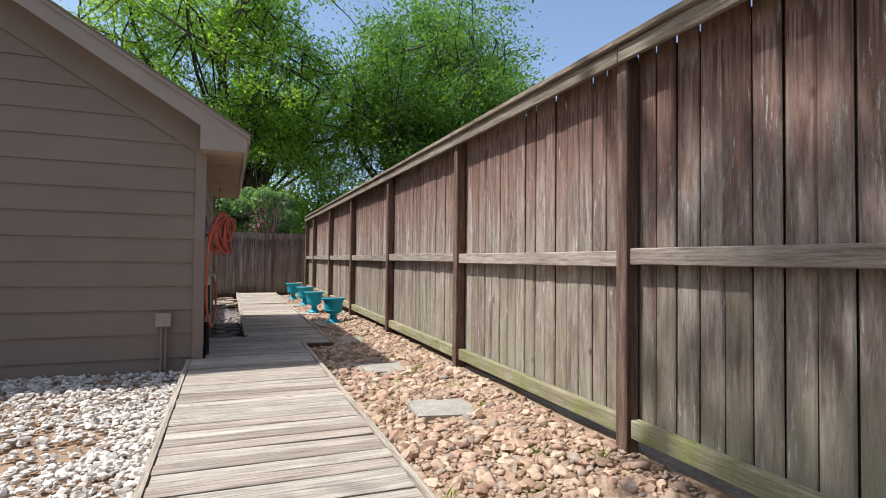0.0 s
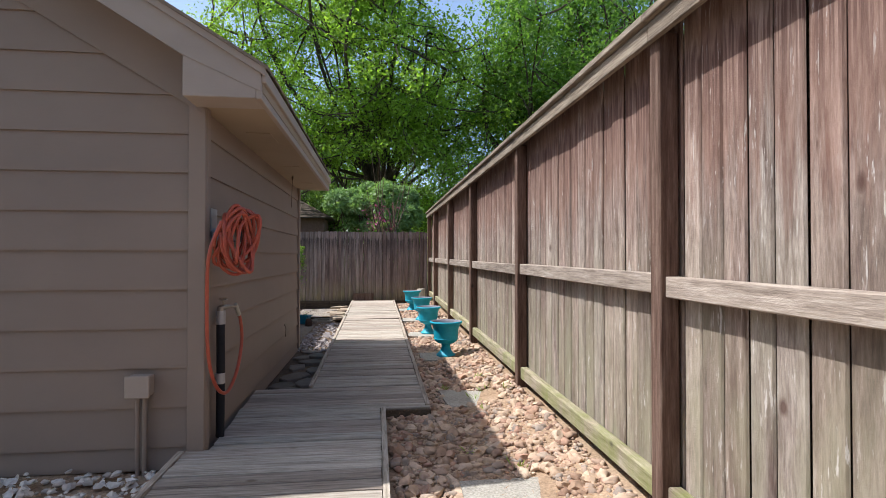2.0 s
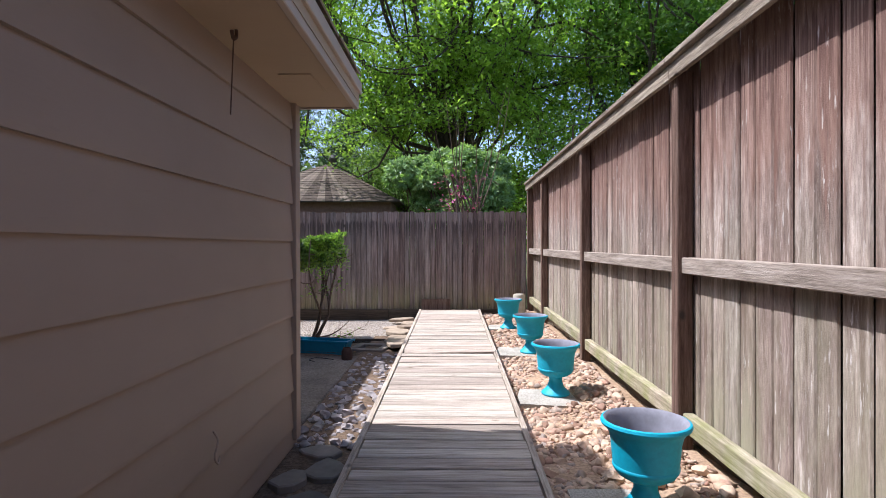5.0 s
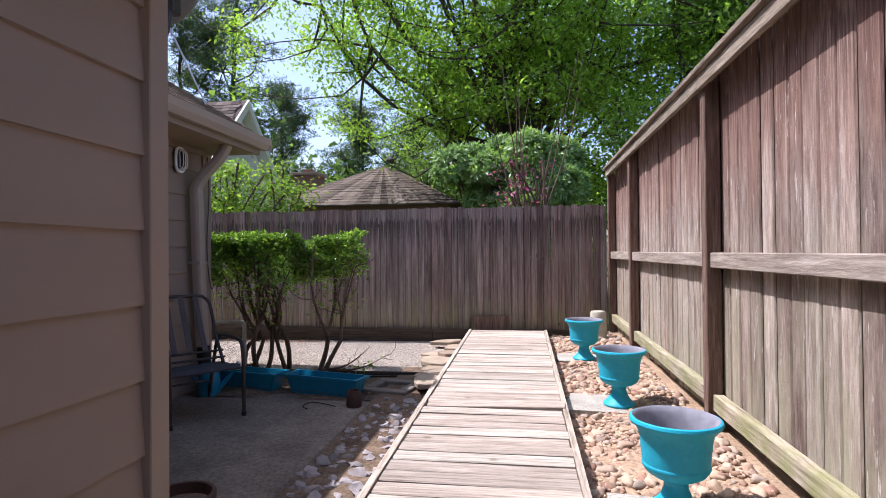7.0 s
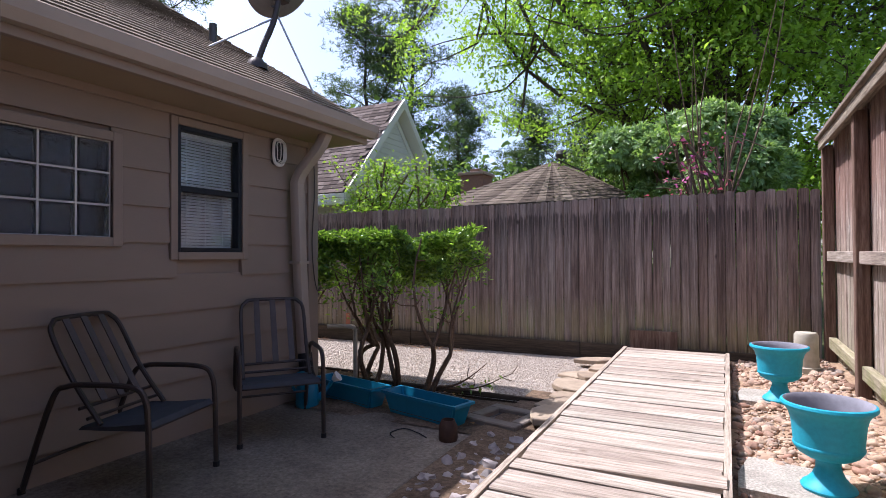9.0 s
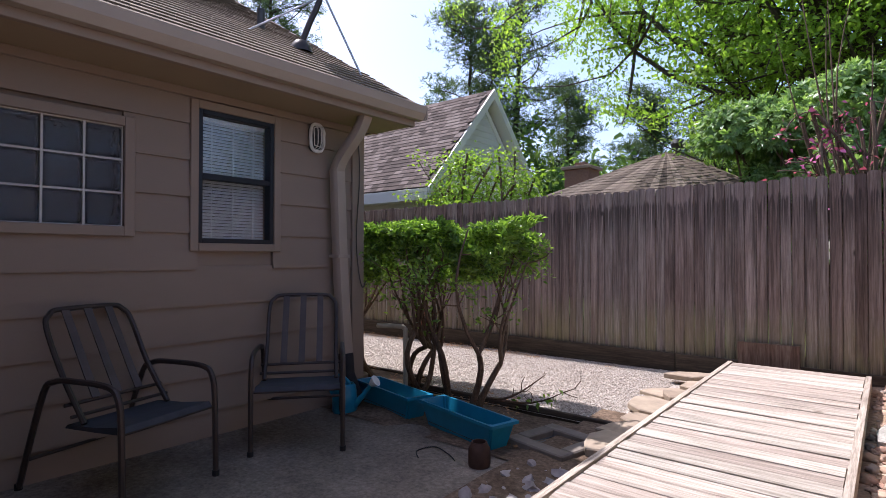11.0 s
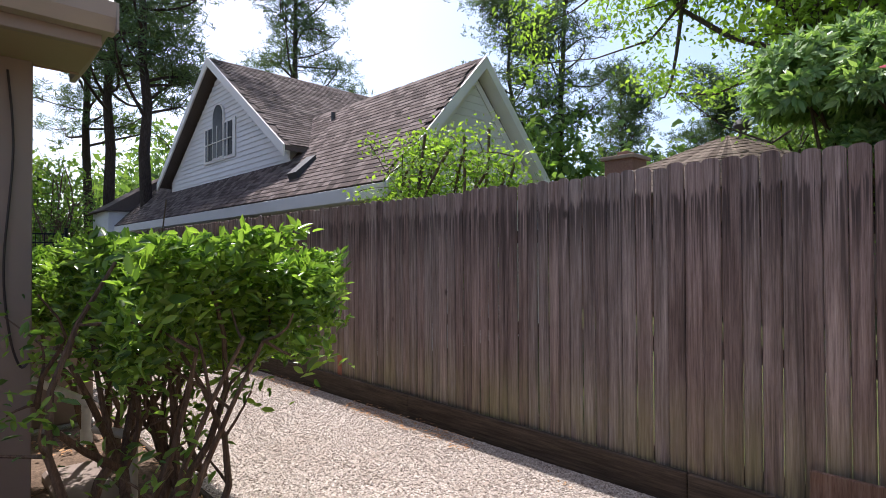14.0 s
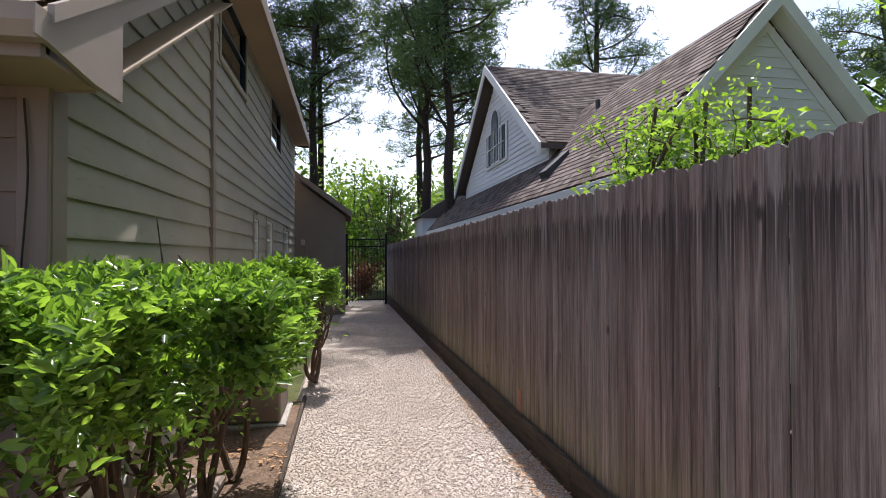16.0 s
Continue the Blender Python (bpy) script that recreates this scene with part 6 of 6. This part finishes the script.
def broadleaf(name, base, fork, crown, radii, trunk_r, count, size, leaf, bark, label, limbs=16, twigs=5, spread=0.55, category="tree", wide=0.55, hollow=0.45, droop=0.3, flatten=0.7, inner=3, thick=0.36, bare_fork=0.0):
    t = thing(name, base, 0, label, category)
    b = Vector(base)
    f = Vector(fork) - b
    c = np.array(crown) - np.array(base)
    s = Shape()
    pts, rad = limb((0, 0, -0.1), f, trunk_r, trunk_r * 0.62, 0.05)
    s.tube(pts, rad, 10)
    ends = []
    for i in range(limbs):
        d = rng.normal(size=3)
        d /= np.linalg.norm(d)
        e = c + d * np.array(radii) * (hollow + (0.92 - hollow) * rng.random())
        q = pts[-1 - int(rng.integers(3))]
        lp, lr = limb(q, e, trunk_r * (thick + 0.16 * rng.random()), 0.02, 0.12)
        s.tube(lp, lr, 6)
        for k in range(twigs):
            p = lp[int(rng.integers(inner, len(lp)))]
            d2 = rng.normal(size=3) * np.array(radii) * 0.28
            tp, tr = limb(p, np.array(p) + d2, 0.03 * trunk_r / 0.2, 0.008, 0.15, 4)
            s.tube(tp, tr, 5)
            ends += [np.array(tp[-1]), np.array(tp[2])]
        ends.append(np.array(lp[-1]))
    part("trunk", s, bark, t)
    ends = np.array(ends)
    pick = ends[rng.integers(len(ends), size=count)]
    g = rng.normal(size=(count, 3)) * spread * np.array([1, 1, flatten])
    g = pick + g
    if bare_fork:
        near_trunk = np.hypot(g[:, 0] - f.x, g[:, 1] - f.y) < bare_fork
        g = g[(g[:, 2] > f.z - 0.5) & ~(near_trunk & (g[:, 2] < f.z + 1.3 * bare_fork))]
    clump("crown", blades(g, size, rng, wide, droop), leaf, t)
    return t


broadleaf("oak_tree", (1.5, 27.5, 0), (0.9, 26.5, 5.6), (0.3, 25.2, 10.5), (7.0, 5.0, 5.3), 0.34, 125000, 0.118, M["leaf_oak"], M["bark"], "large spring-green oak tree beyond the picket fence", 26, 14, 0.36, hollow=0.62, inner=4, thick=0.26, bare_fork=1.6)
broadleaf("oak_tree", (9.6, 25.0, 0), (9.3, 24.6, 4.5), (9.2, 24.5, 9.4), (5.0, 4.6, 6.2), 0.32, 120000, 0.135, M["leaf_dark"], M["bark"], "dense dark-green tree beyond the tall fence", 34, 9, 0.5)
broadleaf("young_tree", (3.6, 22.5, 0), (3.6, 22.5, 2.5), (3.7, 22.5, 4.0), (2.0, 1.5, 1.9), 0.09, 9000, 0.11, M["leaf_oak"], M["twig"], "thin young tree behind the pale shrub", 14, 5, 0.35)
broadleaf("young_tree", (-1.6, 31, 0), (-1.6, 31, 2.5), (-1.5, 31, 5.2), (3.2, 2.5, 2.6), 0.14, 9000, 0.18, M["leaf_far"], M["bark"], "small tree beside the distant house", 14, 5, 0.5)
shrub = thing("viburnum_shrub", (1.1, 19.3, 0), 0, "big pale-green rounded shrub with whorled leaves behind the fence", "shrub")
trunks = Shape()
lobes = []
for i in range(44):
    d = rng.normal(size=3)
    d /= np.linalg.norm(d)
    d[2] = abs(d[2]) if i < 30 else d[2]
    c = np.array([0.0, -0.05, 2.45]) + d * np.array([1.38, 0.9, 1.12]) * rng.uniform(0.62, 1.08)
    lobes.append((c, rng.uniform(0.22, 0.46)))
    trunks.tube(*limb((rng.normal() * 0.12, rng.normal() * 0.12, 0), tuple(c), 0.045, 0.012, 0.08), 6)
part("stem", trunks, M["twig"], shrub)
leaves = []
for c, r in lobes:
    m = int(430 * r * r / 0.2)
    d = rng.normal(size=(m, 3))
    d /= np.linalg.norm(d, axis=1)[:, None]
    d[:, 2] = np.where(d[:, 2] < -0.5, -d[:, 2], d[:, 2])
    tips = c + d * (r * (0.86 + 0.2 * rng.random(m)))[:, None]
    for k in range(8):
        side = np.cross(d, rng.normal(size=(m, 3)))
        side /= np.linalg.norm(side, axis=1)[:, None]
        out = side * 0.85 + d * (0.42 if k < 6 else 0.9)
        s1 = (0.105 * (0.7 + 0.5 * rng.random(m)))[:, None]
        wide = np.cross(out, d)
        wide /= np.linalg.norm(wide, axis=1)[:, None]
        mid = tips + out * s1 * 0.5
        leaves.append(np.stack([tips, mid + wide * s1 * 0.17, tips + out * s1 - np.array([0, 0, 0.012]), mid - wide * s1 * 0.17], axis=1))
clump("crown", np.concatenate(leaves), M["leaf_shrub"], shrub)
red = broadleaf("redbud_sapling", (1.3, 17.5, 0), (1.3, 17.45, 1.6), (1.3, 17.4, 2.6), (0.6, 0.3, 0.55), 0.035, 170, 0.055, M["pink"], M["twig"], "bare redbud sapling with a few pink blossoms", 9, 4, 0.07, "sapling")
for i in range(9):
    s = Shape()
    p = (1.15 + rng.uniform(-0.2, 0.3) - 1.15, rng.uniform(-0.1, 0.1), 1.4)
    e = (rng.uniform(-0.7, 1.0), rng.uniform(-0.3, 0.3), rng.uniform(3.3, 4.6))
    lp, lr = limb(p, e, 0.018, 0.004, 0.05)
    s.tube(lp, lr, 5)
    part("shoot", s, M["twig"], red)
broadleaf("lime_shrub", (-4.0, 18.1, 0), (-4.0, 18.15, 1.4), (-4.0, 18.3, 2.6), (1.25, 0.6, 0.8), 0.018, 9500, 0.066, M["leaf_lime"], M["twig"], "airy lime-green shrub before the white gable", 30, 5, 0.11, "shrub", 0.5, 0.5, 0.1)


def pine(base, height, trunk_r, start, label, count=32, lean=(0, 0)):
    t = thing("pine_tree", base, 0, label, "tree", "tall pines")
    s = Shape()
    top = Vector((lean[0], lean[1], height))
    pts = [Vector((lean[0] * (i / 10) ** 1.5, lean[1] * (i / 10) ** 1.5, height * i / 10)) + Vector((rng.normal() * 0.06, rng.normal() * 0.06, 0)) for i in range(11)]
    s.tube(pts, [trunk_r * (1 - 0.85 * i / 10) for i in range(11)], 9)
    ends = []
    for i in range(count):
        h = start + (1 - start) * (i + rng.random()) / count
        p = Vector((lean[0] * h ** 1.5, lean[1] * h ** 1.5, height * h))
        reach = (height * 0.25 * (1.1 - h) + 0.7) * rng.uniform(0.55, 1.15)
        a = rng.random() * 6.283
        e = p + Vector((math.cos(a) * reach, math.sin(a) * reach, reach * rng.uniform(0.1, 0.75)))
        lp, lr = limb(p, e, trunk_r * 0.34 * (1.2 - h), 0.018, 0.13)
        s.tube(lp, lr, 5)
        for k in range(6):
            q = lp[int(rng.integers(3, len(lp)))]
            w = np.array(q) + rng.normal(size=3) * np.array([0.65, 0.65, 0.3]) + np.array([0, 0, 0.25])
            tp, tr = limb(q, w, 0.022, 0.008, 0.12, 3)
            s.tube(tp, tr, 4)
            ends.append(np.array(tp[-1]))
    part("trunk", s, M["pine_bark"], t)
    ends = np.array(ends)
    tufts = np.repeat(ends, 14, 0) + rng.normal(size=(len(ends) * 14, 3)) * np.array([0.36, 0.36, 0.2])
    c = np.repeat(tufts, 15, 0) + rng.normal(size=(len(tufts) * 15, 3)) * 0.05
    clump("needles", blades(c, 0.23, rng, 0.13, 0.0, up=0.35), M["pine_needle"], t)


for base, h, r, st in (((-19.3, 18.9, 0), 17, 0.24, 0.36), ((-22.6, 18.6, 0), 19, 0.24, 0.36), ((-25.5, 13.4, 0), 19, 0.26, 0.34), ((-27.5, 13.9, 0), 18, 0.22, 0.4),
                       ((-17, 40, 0), 22, 0.26, 0.36), ((-18.4, 38.0, 0), 17, 0.24, 0.4), ((-11.5, 50, 0), 13, 0.24, 0.45), ((-8.5, 55, 0), 12.5, 0.24, 0.45), ((-26, 28, 0), 20, 0.28, 0.4), ((-5.5, 58, 0), 13, 0.24, 0.45),
                       ((-31, 19.5, 0), 20, 0.26, 0.35), ((-17.5, 49, 0), 14, 0.24, 0.45), ((-29, 10, 0), 20, 0.26, 0.3)):
    pine(base, h, r, st, "tall dark-trunked pine behind the houses", lean=(rng.uniform(-0.8, 0.8), rng.uniform(-0.8, 0.8)))
broadleaf("far_tree", (-27, 15.8, 0), (-27, 15.8, 2), (-27, 15.8, 4.2), (3.2, 2.6, 2.6), 0.16, 9000, 0.22, M["leaf_lime"], M["bark"], "bright green tree beyond the iron gate", 16, 5, 0.5)
broadleaf("far_tree", (-23.5, 16.9, 0), (-23.5, 16.9, 1.5), (-23.5, 17.0, 3.6), (1.6, 1.6, 2.2), 0.09, 2200, 0.13, M["leaf_far"], M["twig"], "sparse twiggy tree beside the neighbour's house", 18, 6, 0.4)
broadleaf("far_bush", (-20.6, 15.7, 0), (-20.6, 15.7, 0.4), (-20.6, 15.7, 1.1), (0.7, 0.8, 0.7), 0.05, 2400, 0.09, M["red_leaf"], M["twig"], "red-bronze bush behind the iron gate", 12, 4, 0.16, "bush")
broadleaf("far_tree", (-36, 24, 0), (-36, 24, 3), (-36, 24, 6), (5, 5, 4), 0.25, 7000, 0.35, M["leaf_far"], M["bark"], "leafy tree behind the pines", 14, 5, 0.9)
for bx, by, cr in ((-38, 12, 5), (-16, 37, 5.2), (-12.5, 41, 3.9), (-21, 33, 5.5), (-13, 47, 4.4), (-7, 51, 4.6), (-17, 53, 5), (-20, 62, 7), (-8, 66, 7), (4, 60, 7), (-34, 44, 7), (15, 48, 6), (-46, 26, 6)):
    broadleaf("far_tree", (bx, by, 0), (bx, by, 3), (bx, by, cr), (cr, cr * 0.7, cr * 0.8), 0.25, 6000, 0.45, M["leaf_far"], M["bark"], "distant leafy tree closing the view", 14, 5, 1.0)
# tall tree above the house whose shade falls on the fence
broadleaf("pine_crown_tree", (-5.2, -13.0, 0), (-5.0, -9.0, 10), (-5.15, 1.8, 13.2), (1.2, 2.5, 1.8), 0.3, 9000, 0.3, M["leaf_dark"], M["bark"], "tall tree over the house shading the fence", 16, 4, 0.45)


def hedge(name, area, z0, z1, count, stems, label, size=0.062):
    x0, x1, y0, y1 = area
    bx, by = (x0 + x1) / 2, (y0 + y1) / 2
    t = thing(name, (bx, by, 0.1), 0, label, "hedge")
    low_tips = []
    for sx, sy in stems:
        for k in range(2):
            s = Shape()
            a = rng.random() * 6.283
            foot = (sx - bx + rng.normal() * 0.03, sy - by + rng.normal() * 0.03, 0)
            knee = (foot[0] + math.cos(a) * 0.2, foot[1] + math.sin(a) * 0.16, 0.34 + 0.26 * rng.random())
            lp, lr = limb(foot, knee, 0.028, 0.02, 0.16, 5)
            s.tube(lp, lr, 7)
            for j in range(3):
                e = (min(knee[0] + rng.normal() * 0.22, x1 - bx - 0.08), min(knee[1] + rng.normal() * 0.17, y1 - by - 0.1), z0 - 0.02 + (z1 - z0) * rng.uniform(0.0, 0.7))
                lp2, lr2 = limb(knee, e, 0.016, 0.006, 0.1, 5)
                s.tube(lp2, lr2, 6)
                for m in range(3):
                    q = lp2[int(rng.integers(2, 6))]
                    w = np.array(q) + rng.normal(size=3) * 0.12 + np.array([0, 0, 0.1])
                    lp3, lr3 = limb(q, w, 0.006, 0.003, 0.1, 3)
                    s.tube(lp3, lr3, 5)
                    if w[2] < z1 - 0.4:
                        low_tips.append(w)
            part("stem", s, M["twig"], t)
    # leaves: thick near the clipped top and sides, thinner below
    u = rng.random((count * 3, 3))
    px, py, pz = x0 + (x1 - x0) * u[:, 0], y0 + (y1 - y0) * u[:, 1], u[:, 2] ** 0.65
    edge_d = np.minimum.reduce([(px - x0) / 0.22, (x1 - px) / 0.22, (py - y0) / 0.22, (y1 - py) / 0.22, (1 - pz) * (z1 - z0) / 0.16])
    bumpy = np.array([noise.noise(Vector((a * 2.6, b * 2.6, c * 2.0))) for a, b, c in zip(px, py, pz)])
    keep = (rng.random(len(px)) < np.exp(-np.clip(edge_d - 0.35, 0, 9) * 0.9)) & (bumpy > -0.14 + 0.45 * np.clip(0.55 - pz, 0, 1)) & (edge_d > 0.25 * rng.random(len(px)) + 0.3 * bumpy)
    c = np.stack([px, py, z0 + (z1 - z0) * pz * (0.92 + 0.3 * np.array([noise.noise(Vector((a * 1.7, b * 1.7, 3.3))) for a, b in zip(px, py)])) + 0.04 * bumpy], 1)[keep][:count] - np.array([bx, by, 0.1])
    part("foliage", folded_leaves("foliage", c, size, rng, M["leaf_hedge"]), None, t)
    tips = np.array(low_tips)
    m = count // 30
    c = tips[rng.integers(len(tips), size=m)] + rng.normal(size=(m, 3)) * np.array([0.06, 0.06, 0.06])
    part("low_foliage", folded_leaves("low_foliage", c[c[:, 2] > 0.3], size, rng, M["leaf_hedge"]), None, t)
    return t


hedge("hedge", (-3.75, -1.02, 13.86, 14.86), 1.04, 1.61, 40000, [(-1.3, 14.15), (-1.62, 14.12), (-1.8, 14.25), (-2.45, 14.35), (-3.2, 14.3)], "clipped glossy green hedge on bare brown stems", 0.049)
hedge("hedge", (-1.2, -0.50, 13.78, 14.50), 1.1, 1.6, 7800, [(-0.86, 13.9)], "clipped glossy green shrub on a crooked bare trunk", 0.045)
hedge("hedge", (-6.6, -5.85, 14.2, 15.0), 1.0, 1.58, 6500, [(-6.1, 14.7), (-6.3, 14.6)], "small clipped shrub beside the gravel path", 0.05)
# low leaves and a bare bough under the hedge
hb = thing("bare_bough", (-0.85, 14.1, 0.15), 0, "low bare bough growing from the hedge stem", "branch")
s = Shape()
for e in ((0.4, 0.12, 0.26), (0.52, 0.2, 0.14)):
    lp, lr = limb((0, 0, 0.05), e, 0.014, 0.003, 0.12, 6)
    s.tube(lp, lr, 6)
    for k in range(4):
        q = lp[int(rng.integers(3, 7))]
        w = np.array(q) + rng.normal(size=3) * 0.08 + np.array([0, 0, 0.05])
        s.tube(*limb(q, w, 0.004, 0.002, 0.1, 3), 5)
part("twig", s, M["twig"], hb)
c = np.array(lp)[rng.integers(2, 7, size=30)] + rng.normal(size=(30, 3)) * 0.03
clump("low_leaves", blades(c, 0.055, rng, 0.45, 0.2), M["leaf_hedge"], hb)
# weeds
wd = thing("weed_tufts", (1.9, 4.5, 0.2), 0, "small green weeds among the river rocks", "weeds", kind="stuff")
c = []
for k in range(26):
    a = np.array([rng.uniform(-0.7, 0.36), rng.uniform(-3.2, 3.5), -0.03])
    a[2] = R(1.9 + a[0], 4.5 + a[1]) - 0.19
    c.append(a + rng.normal(size=(14, 3)) * np.array([0.025, 0.025, 0.008]))
clump("blades", blades(np.concatenate(c), 0.05, rng, 0.12, 0.0, up=1.2), M["leaf_lime"], wd)
